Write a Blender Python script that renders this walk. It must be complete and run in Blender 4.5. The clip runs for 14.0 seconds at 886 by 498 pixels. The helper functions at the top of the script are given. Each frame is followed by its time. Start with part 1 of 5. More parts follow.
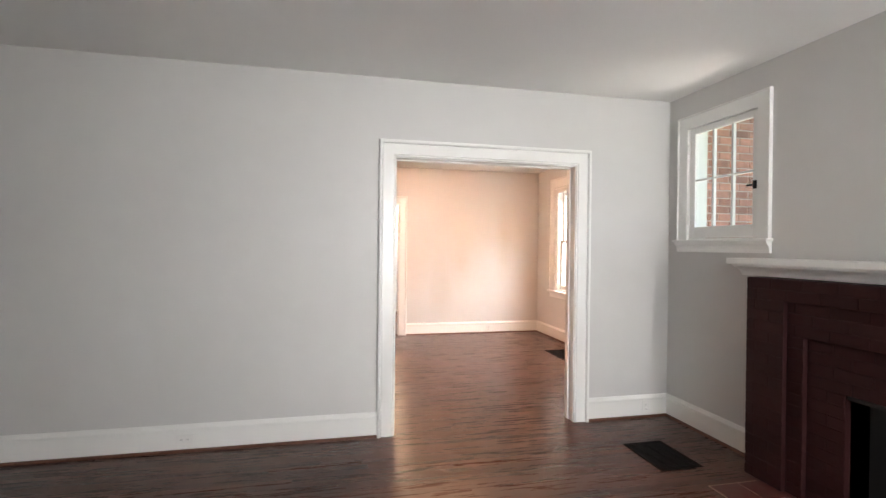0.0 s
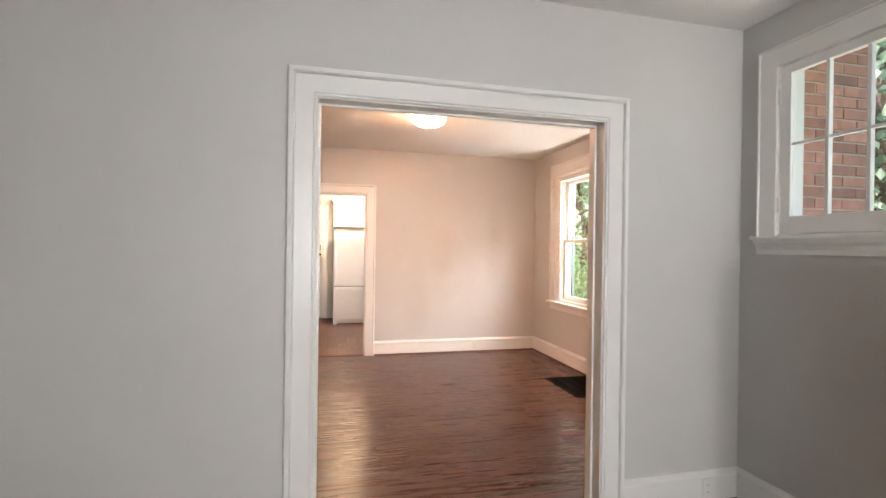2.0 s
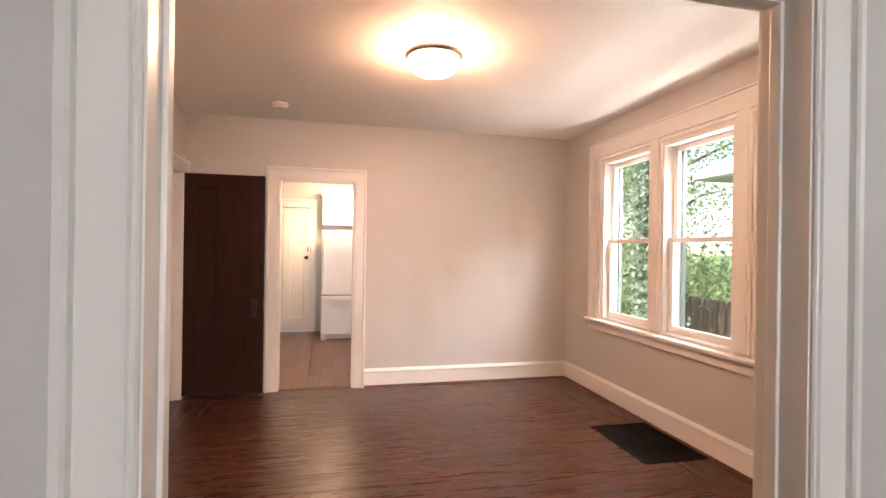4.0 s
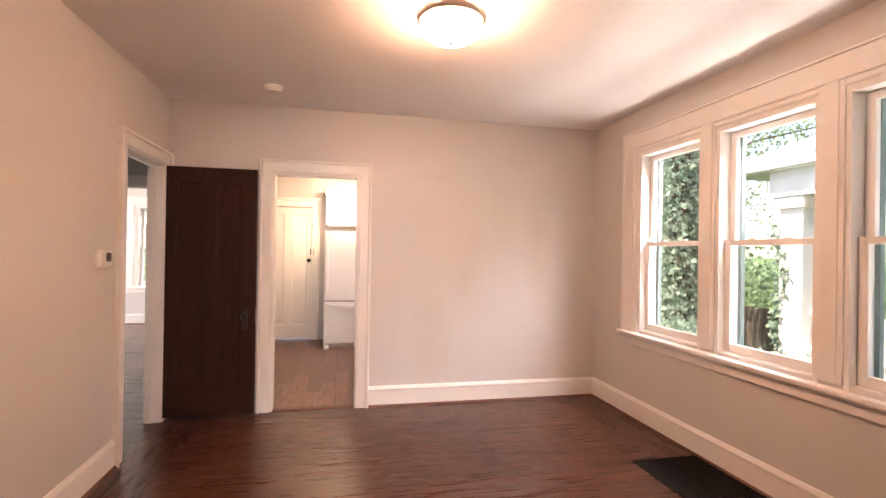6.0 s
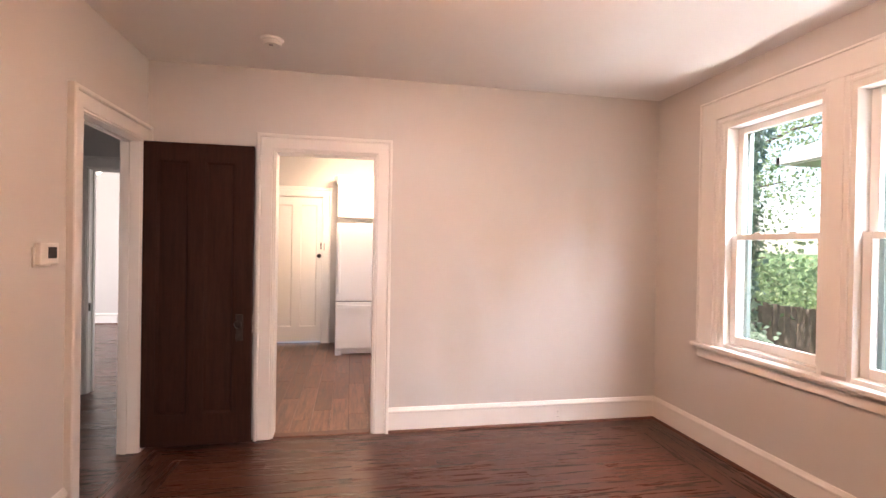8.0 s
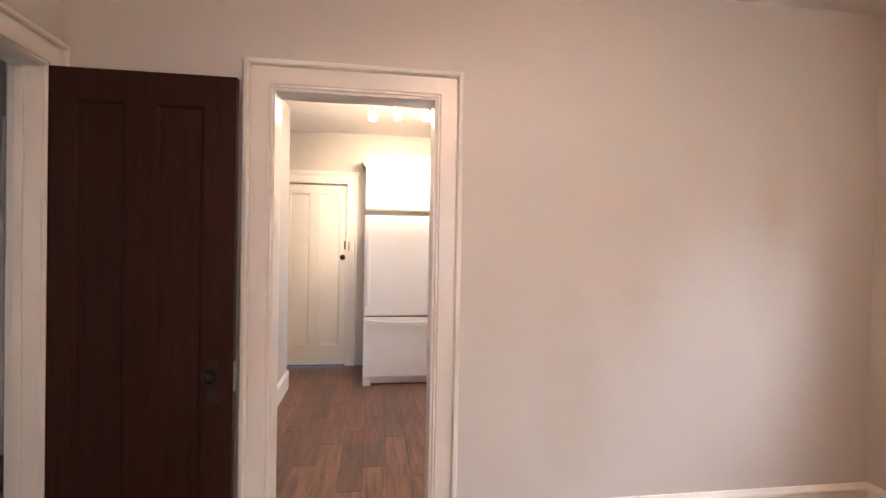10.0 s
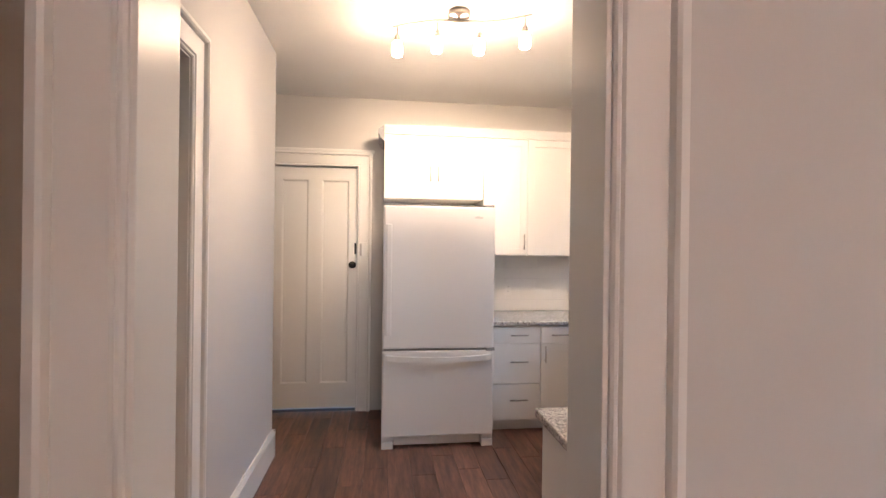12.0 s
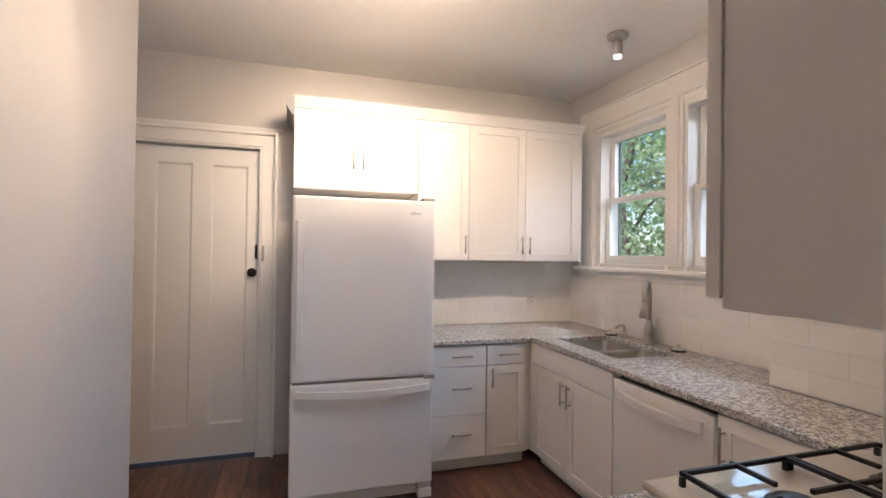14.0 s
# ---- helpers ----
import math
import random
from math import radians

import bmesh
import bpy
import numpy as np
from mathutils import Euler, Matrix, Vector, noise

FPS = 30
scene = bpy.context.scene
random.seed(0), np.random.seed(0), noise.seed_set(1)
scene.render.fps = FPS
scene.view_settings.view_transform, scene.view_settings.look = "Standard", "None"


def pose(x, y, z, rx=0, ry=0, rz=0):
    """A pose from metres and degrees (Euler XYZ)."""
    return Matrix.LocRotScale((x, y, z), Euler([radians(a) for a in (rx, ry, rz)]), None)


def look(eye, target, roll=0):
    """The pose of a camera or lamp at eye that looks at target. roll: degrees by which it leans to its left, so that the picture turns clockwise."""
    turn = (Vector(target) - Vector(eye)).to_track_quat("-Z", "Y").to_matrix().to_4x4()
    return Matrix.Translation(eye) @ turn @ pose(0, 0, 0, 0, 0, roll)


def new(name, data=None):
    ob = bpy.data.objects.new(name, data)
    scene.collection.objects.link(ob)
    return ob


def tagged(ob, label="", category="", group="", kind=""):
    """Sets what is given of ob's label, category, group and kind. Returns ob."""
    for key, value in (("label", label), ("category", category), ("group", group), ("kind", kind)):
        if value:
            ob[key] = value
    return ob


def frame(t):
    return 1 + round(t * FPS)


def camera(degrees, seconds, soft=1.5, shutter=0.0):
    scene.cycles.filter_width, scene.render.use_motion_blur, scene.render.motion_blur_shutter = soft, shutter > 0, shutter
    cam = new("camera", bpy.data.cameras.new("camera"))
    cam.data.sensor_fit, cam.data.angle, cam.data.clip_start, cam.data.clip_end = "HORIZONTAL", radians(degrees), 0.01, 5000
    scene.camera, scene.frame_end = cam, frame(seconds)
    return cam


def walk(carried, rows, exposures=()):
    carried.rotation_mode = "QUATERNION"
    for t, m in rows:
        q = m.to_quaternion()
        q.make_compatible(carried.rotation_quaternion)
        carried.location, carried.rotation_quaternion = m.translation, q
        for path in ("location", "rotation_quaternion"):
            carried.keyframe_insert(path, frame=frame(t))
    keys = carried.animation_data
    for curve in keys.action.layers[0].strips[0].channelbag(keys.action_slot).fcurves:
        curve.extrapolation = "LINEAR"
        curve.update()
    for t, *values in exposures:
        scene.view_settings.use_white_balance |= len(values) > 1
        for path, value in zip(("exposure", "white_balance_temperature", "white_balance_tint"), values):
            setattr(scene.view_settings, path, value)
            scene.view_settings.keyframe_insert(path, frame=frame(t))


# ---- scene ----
cam = camera(85.3, 14.0)
PATH = [
    (0, (0.112, 0.151, 1.477), (0.548, 2.103, 1.466), 0.6),
    (0.5, (0.251, 0.453, 1.463), (0.7, 2.402, 1.459), 0.7),
    (1, (0.365, 0.813, 1.47), (0.826, 2.759, 1.465), 0.8),
    (1.5, (0.488, 1.176, 1.467), (0.962, 3.118, 1.459), 0.7),
    (2, (0.61, 1.531, 1.463), (1.085, 3.474, 1.459), 0.8),
    (2.5, (0.698, 1.927, 1.464), (1.172, 3.869, 1.46), 1.0),
    (3, (0.772, 2.297, 1.469), (1.247, 4.239, 1.463), 0.9),
    (5.3, (0.977, 3.366, 1.481), (1.407, 5.319, 1.494), 0.8),
    (5.5, (0.968, 3.4, 1.487), (1.401, 5.352, 1.496), 0.9),
    (6, (0.972, 3.465, 1.485), (1.394, 5.42, 1.493), 0.9),
    (6.5, (0.986, 3.557, 1.491), (1.4, 5.514, 1.497), 0.9),
    (7, (0.98, 3.741, 1.5), (1.384, 5.7, 1.496), 1.0),
    (7.5, (0.952, 3.983, 1.488), (1.344, 5.944, 1.486), 1.0),
    (8, (0.958, 4.267, 1.479), (1.333, 6.232, 1.465), 1.0),
    (8.5, (0.939, 4.6, 1.468), (1.298, 6.568, 1.454), 1.0),
    (8.7, (0.909, 4.744, 1.475), (1.257, 6.713, 1.457), 1.1),
    (11, (0.839, 6.594, 1.464), (1.095, 8.577, 1.447), 0.8),
    (11.5, (0.818, 6.981, 1.455), (1.063, 8.966, 1.446), 0.8),
    (12, (0.763, 7.291, 1.45), (1.009, 9.276, 1.448), 0.7),
    (12.5, (0.782, 7.552, 1.451), (1.032, 9.536, 1.446), 0.6),
    (13, (0.78, 7.789, 1.448), (1.108, 9.762, 1.45), 0.6),
    (13.5, (0.804, 7.919, 1.447), (1.251, 9.868, 1.459), 0.6),
    (14, (0.773, 7.999, 1.445), (1.364, 9.909, 1.465), 0.8),
]
EXPOSE = [(0, 2.2, 6850, 13), (3, 1.68, 7050, 15), (5.5, 1.66, 7250, 24), (8.7, 1.74, 6600, 19), (11, 1.02, 6350, 12), (12.5, 0.80, 6020, 14), (13.2, 0.77, 6000, 13), (14, 0.58, 5750, 12)]
walk(cam, [(t, look(eye, target, roll)) for t, eye, target, roll in PATH], EXPOSE)

# ---- world, sun and window light ----
SUN_EL, SUN_AZ = radians(58), radians(95)      # azimuth from +y towards -x
world = bpy.data.worlds.new("world")
scene.world = world
world.use_nodes = True
wn = world.node_tree
sky = wn.nodes.new("ShaderNodeTexSky")
sky.sky_type, sky.sun_disc = "NISHITA", False
sky.sun_elevation, sky.sun_rotation = SUN_EL, -SUN_AZ
wn.links.new(sky.outputs[0], wn.nodes["Background"].inputs[0])
wn.nodes["Background"].inputs[1].default_value = 0.15
sun = new("sun", bpy.data.lights.new("sun", "SUN"))
sun.data.energy, sun.data.angle, sun.data.color = 5.0, radians(0.53), (1.0, 0.95, 0.88)
sun.matrix_world = look((0, 0, 30), (30 * math.sin(SUN_AZ), -30 * math.cos(SUN_AZ), 30 - 30 * math.tan(SUN_EL)))


def window_light(name, eye, target, w, h, watts, colour, spread=180):
    """An added area lamp in place of daylight, in or outside a window."""
    d = bpy.data.lights.new(name, "AREA")
    d.shape, d.size, d.size_y, d.energy, d.color = "RECTANGLE", w, h, watts, colour
    d.spread = radians(spread)
    ob = new(name, d)
    ob.matrix_world = look(eye, target)
    return ob


SKY = (0.92, 0.96, 1.0)
# the four aimed heads of the kitchen's track lamp
for eye, aim, watts in (((0.828, 10.073, 2.525), (0.02, 9.62, 1.85), 18), ((1.049, 10.012, 2.525), (0.75, 11.6, 1.95), 34), ((1.291, 10.000, 2.525), (1.25, 11.2, 2.1), 50), ((1.519, 9.856, 2.525), (1.95, 11.2, 1.95), 50)):
    spot = new("track_spot", bpy.data.lights.new("track_spot", "SPOT"))
    spot.data.energy, spot.data.color, spot.data.spot_size, spot.data.spot_blend, spot.data.shadow_soft_size = watts, (1.0, 0.72, 0.47), radians(72), 0.9, 0.02
    spot.matrix_world = look(eye, aim)
window_light("dining_skylight", (4.3, 5.7, 3.25), (2.4, 8.3, 1.0), 2.6, 0.7, 92, (0.93, 0.97, 1.0), 115)
window_light("kitchen_skylight", (3.75, 10.35, 3.15), (2.1, 11.0, 1.1), 1.5, 0.6, 95, (0.88, 0.95, 1.0), 115)
window_light("kitchen_window_light", (3.10, 9.95, 1.93), (0, 10.1, 0.6), 0.46, 0.85, 4, (0.45, 0.70, 1.0), 110)
# added lamps aimed up at the ceilings, in place of daylight bounced off the yard
window_light("dining_bounce_fill", (4.40, 6.0, 0.15), (3.32, 6.0, 2.776), 2.7, 0.35, 9.5, (1.0, 0.96, 0.90), 75)
window_light("side_bounce_fill", (3.72, 3.28, 1.0), (2.75, 3.25, 2.776), 0.9, 0.5, 0.9, (1.0, 0.98, 0.93), 80)
window_light("living_skylight", (1.65, -2.14, 1.6), (1.5, 2, 1.5), 2.2, 1.4, 19, SKY, 95)
window_light("back_room_skylight", (-2.2, 14.4, 3.2), (-2.2, 12.0, 0.6), 1.4, 0.6, 190, (1.0, 0.95, 0.90))
# added fill lamp behind unseen openings, to brighten the hall
window_light("hall_fill_light", (-5.97, 7.6, 1.55), (0, 6.2, 1.4), 1.8, 1.3, 110, SKY)
# added lamp in an unseen west opening, brightening the far room
window_light("back_room_side_skylight", (-5.97, 11.4, 1.55), (0, 11.4, 1.4), 2.0, 1.4, 45, (1.0, 0.95, 0.90))

# ---- helpers for building ----
ORIGIN = {}
ROOM = [Vector((0, 0, 0))]      # where the part of the house being built has its origin


def room(x, y, z=0.0):
    ROOM[0] = Vector((x, y, z))


def thing(name, loc, label="", category="", group="", kind=""):
    ob = tagged(new(name), label, category, group, kind)
    ob.location = Vector(loc) + ROOM[0]
    ORIGIN[ob.name] = Vector(ob.location)
    return ob


def mesh_of(name, bm, material):
    me = bpy.data.meshes.new(name)
    bmesh.ops.recalc_face_normals(bm, faces=bm.faces)
    bm.to_mesh(me)
    bm.free()
    me.materials.append(material)
    return me


def part(name, bm, material, parent, label="", smooth=False):
    """One mesh, given in world coordinates, under a thing or a part."""
    base = ORIGIN[parent.name]
    bmesh.ops.translate(bm, verts=bm.verts, vec=ROOM[0] - base)
    me = mesh_of(name, bm, material)
    if smooth:
        me.shade_smooth()
    ob = new(name, me)
    ob.parent = parent
    ORIGIN[ob.name] = base
    if label:
        tagged(ob, label)
    return ob


def solid(name, bm, material, label="", category="", kind="", smooth=False):
    """One top-level mesh, given in world coordinates."""
    bmesh.ops.translate(bm, verts=bm.verts, vec=ROOM[0])
    me = mesh_of(name, bm, material)
    if smooth:
        me.shade_smooth()
    ob = new(name, me)
    ORIGIN[ob.name] = Vector((0, 0, 0))
    return tagged(ob, label, category, "", kind)


def piece(name, me, parent, loc, rz=0.0):
    ob = new(name, me)
    ob.parent = parent
    ob.location = Vector(loc) + ROOM[0] - ORIGIN[parent.name]
    ob.rotation_euler = (0, 0, rz)
    return ob


def B(*boxes, r=0.0):
    """A bmesh of boxes (x0, y0, z0, x1, y1, z1), with edges rounded by r."""
    bm = bmesh.new()
    add(bm, *boxes, r=r)
    return bm


def add(bm, *boxes, r=0.0):
    for x0, y0, z0, x1, y1, z1 in boxes:
        x0, x1, y0, y1, z0, z1 = min(x0, x1), max(x0, x1), min(y0, y1), max(y0, y1), min(z0, z1), max(z0, z1)
        v = [bm.verts.new((x, y, z)) for z in (z0, z1) for x, y in ((x0, y0), (x1, y0), (x1, y1), (x0, y1))]
        fs = [bm.faces.new([v[i] for i in f]) for f in ((3, 2, 1, 0), (4, 5, 6, 7), (0, 1, 5, 4), (1, 2, 6, 5), (2, 3, 7, 6), (3, 0, 4, 7))]
        if r:
            es = {e for f in fs for e in f.edges}
            bmesh.ops.bevel(bm, geom=list(es), offset=r, segments=2, profile=0.6, affect="EDGES")


def cyl(bm, p0, p1, r0, r1=None, n=20, caps=True):
    """A round bar from p0 to p1."""
    p0, p1 = Vector(p0), Vector(p1)
    r1 = r0 if r1 is None else r1
    q = (p1 - p0).to_track_quat("Z", "Y")
    rings = [[bm.verts.new(p + q @ Vector((r * math.cos(2 * math.pi * i / n), r * math.sin(2 * math.pi * i / n), 0))) for i in range(n)] for p, r in ((p0, r0), (p1, r1))]
    for i in range(n):
        bm.faces.new((rings[0][i], rings[0][(i + 1) % n], rings[1][(i + 1) % n], rings[1][i]))
    if caps:
        bm.faces.new(rings[0][::-1])
        bm.faces.new(rings[1])


def lathe(bm, centre, profile, n=40, axis=(0, 0, 1)):
    """A turned shape: profile rows (radius, height) about an axis."""
    q = Vector(axis).to_track_quat("Z", "Y")
    c = Vector(centre)
    rings = []
    for r, h in profile:
        rings.append([bm.verts.new(c + q @ Vector((max(r, 1e-4) * math.cos(2 * math.pi * i / n), max(r, 1e-4) * math.sin(2 * math.pi * i / n), h))) for i in range(n)])
    for a, b in zip(rings, rings[1:]):
        for i in range(n):
            bm.faces.new((a[i], a[(i + 1) % n], b[(i + 1) % n], b[i]))


def tube(bm, pts, r, n=12, taper=None):
    """A round tube along points."""
    pts = [Vector(p) for p in pts]
    rings = []
    for k, p in enumerate(pts):
        d = (pts[min(k + 1, len(pts) - 1)] - pts[max(k - 1, 0)]).normalized()
        q = d.to_track_quat("Z", "Y")
        rr = r if taper is None else r + (taper - r) * k / (len(pts) - 1)
        rings.append([bm.verts.new(p + q @ Vector((rr * math.cos(2 * math.pi * i / n), rr * math.sin(2 * math.pi * i / n), 0))) for i in range(n)])
    for a, b in zip(rings, rings[1:]):
        best = min(range(n), key=lambda s: (a[0].co - b[s].co).length)
        for i in range(n):
            bm.faces.new((a[i], a[(i + 1) % n], b[(i + 1 + best) % n], b[(i + best) % n]))
    bm.faces.new(rings[0][::-1])
    bm.faces.new(rings[-1])


def plane_map(axis, c, facing):
    """Maps (along, out of the wall, up) to the world, for a wall face axis = c that faces + or -."""
    if axis == "y":
        return lambda a, v, z: (a, c + facing * v, z)
    return lambda a, v, z: (c + facing * v, a, z)


def wbox(P, a0, v0, z0, a1, v1, z1):
    p, q = P(a0, v0, z0), P(a1, v1, z1)
    return (*p, *q)


def swept(bm, P, a0, a1, z0, z1, profile, closed=False):
    """A moulding mitred round an opening: profile rows (outwards from the opening, proud of the wall)."""
    rows = []
    for u, v in profile:
        pts = [(a0 - u, z0 - (u if closed else 0)), (a0 - u, z1 + u), (a1 + u, z1 + u), (a1 + u, z0 - (u if closed else 0))]
        rows.append([bm.verts.new(P(a, v, z)) for a, z in pts])
    n = 4 if closed else 3
    for r, s in zip(rows, rows[1:]):
        for i in range(n):
            j = (i + 1) % 4
            bm.faces.new((r[i], r[j], s[j], s[i]))
    if not closed:
        for i in (0, 3):
            bm.faces.new([r[i] for r in rows])


def run(bm, p0, p1, out, profile):
    """A moulding along a straight wall foot from p0 to p1 (x, y): profile rows (out of the wall, up)."""
    o = Vector((*out, 0)).normalized()
    rows = [[bm.verts.new(Vector((*p, 0)) + o * v + Vector((0, 0, z))) for v, z in profile] for p in (p0, p1)]
    for i in range(len(profile) - 1):
        bm.faces.new((rows[0][i], rows[0][i + 1], rows[1][i + 1], rows[1][i]))
    bm.faces.new(rows[0][::-1])
    bm.faces.new(rows[1])


def wall(name, axis, c0, c1, a0, a1, z0, z1, material, holes=(), label=""):
    """A wall from c0 to c1 thick, along a0..a1, with openings (a0, a1, z0, z1) through it."""
    bm = bmesh.new()
    cuts = sorted(holes)
    pos = a0
    spans = []
    for h0, h1, b, t in cuts:
        spans.append((pos, h0, z0, z1))
        if b > z0:
            spans.append((h0, h1, z0, b if b > 0.1 else -0.022))
        if t < z1:
            spans.append((h0, h1, t, z1))
        pos = h1
    spans.append((pos, a1, z0, z1))
    for s0, s1, b, t in spans:
        if s1 - s0 > 1e-4:
            add(bm, (s0, c0, b, s1, c1, t) if axis == "y" else (c0, s0, b, c1, s1, t))
    return solid(name, bm, material, label, "wall", "structure")


# ---- materials ----
def nodes_of(name):
    m = bpy.data.materials.new(name)
    m.use_nodes = True
    return m, m.node_tree.nodes, m.node_tree.links, m.node_tree.nodes["Principled BSDF"]


def mix(n, l, fac, a, b, mode="MIX"):
    x = n.new("ShaderNodeMix")
    x.data_type, x.blend_type = "RGBA", mode
    for s, v in ((x.inputs[0], fac), (x.inputs[6], a), (x.inputs[7], b)):
        if hasattr(v, "is_linked"):
            l.new(v, s)
        elif isinstance(v, (int, float)):
            s.default_value = v
        else:
            s.default_value = (*v, 1)
    return x.outputs[2]


def noise_of(n, l, vec, scale, detail=4.0, rough=0.55):
    x = n.new("ShaderNodeTexNoise")
    x.inputs["Scale"].default_value, x.inputs["Detail"].default_value, x.inputs["Roughness"].default_value = scale, detail, rough
    if vec:
        l.new(vec, x.inputs["Vector"])
    return x.outputs["Fac"]


def remap(n, l, val, a, b, c, d):
    x = n.new("ShaderNodeMapRange")
    x.inputs[1].default_value, x.inputs[2].default_value, x.inputs[3].default_value, x.inputs[4].default_value = a, b, c, d
    l.new(val, x.inputs[0])
    return x.outputs[0]


def bump_of(n, l, p, height, strength, dist):
    x = n.new("ShaderNodeBump")
    x.inputs["Strength"].default_value, x.inputs["Distance"].default_value = strength, dist
    l.new(height, x.inputs["Height"])
    l.new(x.outputs[0], p.inputs["Normal"])


def coords(n, l, stretch=(1, 1, 1), shuffle=False, island=False):
    tc = n.new("ShaderNodeTexCoord")
    mp = n.new("ShaderNodeMapping")
    mp.inputs["Scale"].default_value = stretch
    l.new(tc.outputs["Object"], mp.inputs["Vector"])
    if shuffle:
        src = n.new("ShaderNodeNewGeometry").outputs["Random Per Island"] if island else n.new("ShaderNodeObjectInfo").outputs["Random"]
        k = n.new("ShaderNodeMath")
        k.operation = "MULTIPLY"
        k.inputs[1].default_value = 37.0
        l.new(src, k.inputs[0])
        c = n.new("ShaderNodeCombineXYZ")
        for i in range(3):
            l.new(k.outputs[0], c.inputs[i])
        l.new(c.outputs[0], mp.inputs["Location"])
        return mp.outputs[0], src
    return mp.outputs[0], None


def plain(name, col, rough=0.5, metal=0.0, var=0.05, scale=3.0, fine=90.0, bump=0.1, dist=0.002, rnd=0.0, island=False, rvar=0.08):
    """A painted or cast surface: broad and fine variation in colour, gloss and relief."""
    m, n, l, p = nodes_of(name)
    vec, src = coords(n, l, shuffle=rnd > 0, island=island)
    broad, small = noise_of(n, l, vec, scale), noise_of(n, l, vec, fine, 3)
    lo, hi = tuple(c * (1 - var) for c in col), tuple(min(1, c * (1 + var)) for c in col)
    out = mix(n, l, remap(n, l, broad, 0.3, 0.7, 0, 1), lo, hi)
    if rnd:
        out = mix(n, l, 1.0, out, mix(n, l, src, (1 - rnd,) * 3, (1 + rnd,) * 3), "MULTIPLY")
    l.new(out, p.inputs["Base Color"])
    l.new(remap(n, l, broad, 0.3, 0.7, max(rough - rvar, 0.03), min(rough + rvar, 1)), p.inputs["Roughness"])
    p.inputs["Metallic"].default_value = metal
    if bump:
        bump_of(n, l, p, small, bump, dist)
    return m


def wood(name, dark, light, stretch, rough=0.3, rnd=0.25, island=False, bump=0.15, scale=14.0, rvar=0.08, pore=0.45):
    """Stained wood with grain drawn out along one axis."""
    m, n, l, p = nodes_of(name)
    vec, src = coords(n, l, stretch, True, island)
    grain, pores = noise_of(n, l, vec, scale, 6, 0.65), noise_of(n, l, vec, scale * 5, 3)
    base = mix(n, l, remap(n, l, grain, 0.3, 0.7, 0, 1), dark, light)
    base = mix(n, l, remap(n, l, pores, 0.55, 0.75, 0, pore), base, tuple(c * 0.5 for c in dark))
    base = mix(n, l, 1.0, base, mix(n, l, src, (1 - rnd,) * 3, (1 + rnd,) * 3), "MULTIPLY")
    l.new(base, p.inputs["Base Color"])
    l.new(remap(n, l, grain, 0.3, 0.7, max(0.05, rough - rvar), rough + rvar), p.inputs["Roughness"])
    if bump:
        bump_of(n, l, p, grain, bump, 0.001)
    return m


def glowing(name, col, strength):
    m, n, l, p = nodes_of(name)
    p.inputs["Base Color"].default_value = (0.9, 0.88, 0.82, 1)
    p.inputs["Emission Color"].default_value = (*col, 1)
    p.inputs["Emission Strength"].default_value = strength
    return m


def glass(name, tint=(1, 1, 1)):
    m, n, l, p = nodes_of(name)
    p.inputs["Base Color"].default_value = (*tint, 1)
    p.inputs["Roughness"].default_value, p.inputs["Transmission Weight"].default_value, p.inputs["IOR"].default_value = 0.0, 1.0, 1.45
    return m


def leafy(name, dark, light, gloss=0.45):
    m, n, l, p = nodes_of(name)
    src = n.new("ShaderNodeNewGeometry").outputs["Random Per Island"]
    l.new(mix(n, l, src, dark, light), p.inputs["Base Color"])
    p.inputs["Roughness"].default_value = gloss
    p.inputs["Subsurface Weight"].default_value = 0.0
    t = n.new("ShaderNodeBsdfTranslucent")
    l.new(mix(n, l, src, tuple(c * 1.2 for c in dark), tuple(c * 1.3 for c in light)), t.inputs[0])
    mx = n.new("ShaderNodeMixShader")
    mx.inputs[0].default_value = 0.5
    l.new(p.outputs[0], mx.inputs[1])
    l.new(t.outputs[0], mx.inputs[2])
    l.new(mx.outputs[0], n["Material Output"].inputs[0])
    return m


def granite(name):
    m, n, l, p = nodes_of(name)
    vec, _ = coords(n, l)
    v = n.new("ShaderNodeTexVoronoi")
    v.inputs["Scale"].default_value = 95
    l.new(vec, v.inputs["Vector"])
    a, b, c = noise_of(n, l, vec, 55, 5, 0.7), noise_of(n, l, vec, 140, 3), noise_of(n, l, vec, 9)
    base = mix(n, l, remap(n, l, a, 0.40, 0.58, 0, 1), (0.27, 0.26, 0.26), (0.72, 0.70, 0.68))
    base = mix(n, l, remap(n, l, b, 0.55, 0.60, 0, 0.9), base, (0.045, 0.043, 0.045))
    base = mix(n, l, remap(n, l, v.outputs["Distance"], 0.15, 0.05, 0, 0.5), base, (0.84, 0.83, 0.81))
    base = mix(n, l, remap(n, l, c, 0.4, 0.7, 0, 0.25), base, (0.45, 0.42, 0.40))
    l.new(base, p.inputs["Base Color"])
    p.inputs["Roughness"].default_value = 0.16
    return m


WALLP = plain("grey_wall_paint", (0.60, 0.585, 0.565), 0.52, var=0.025, scale=1.3, fine=260, bump=0.12, dist=0.001)


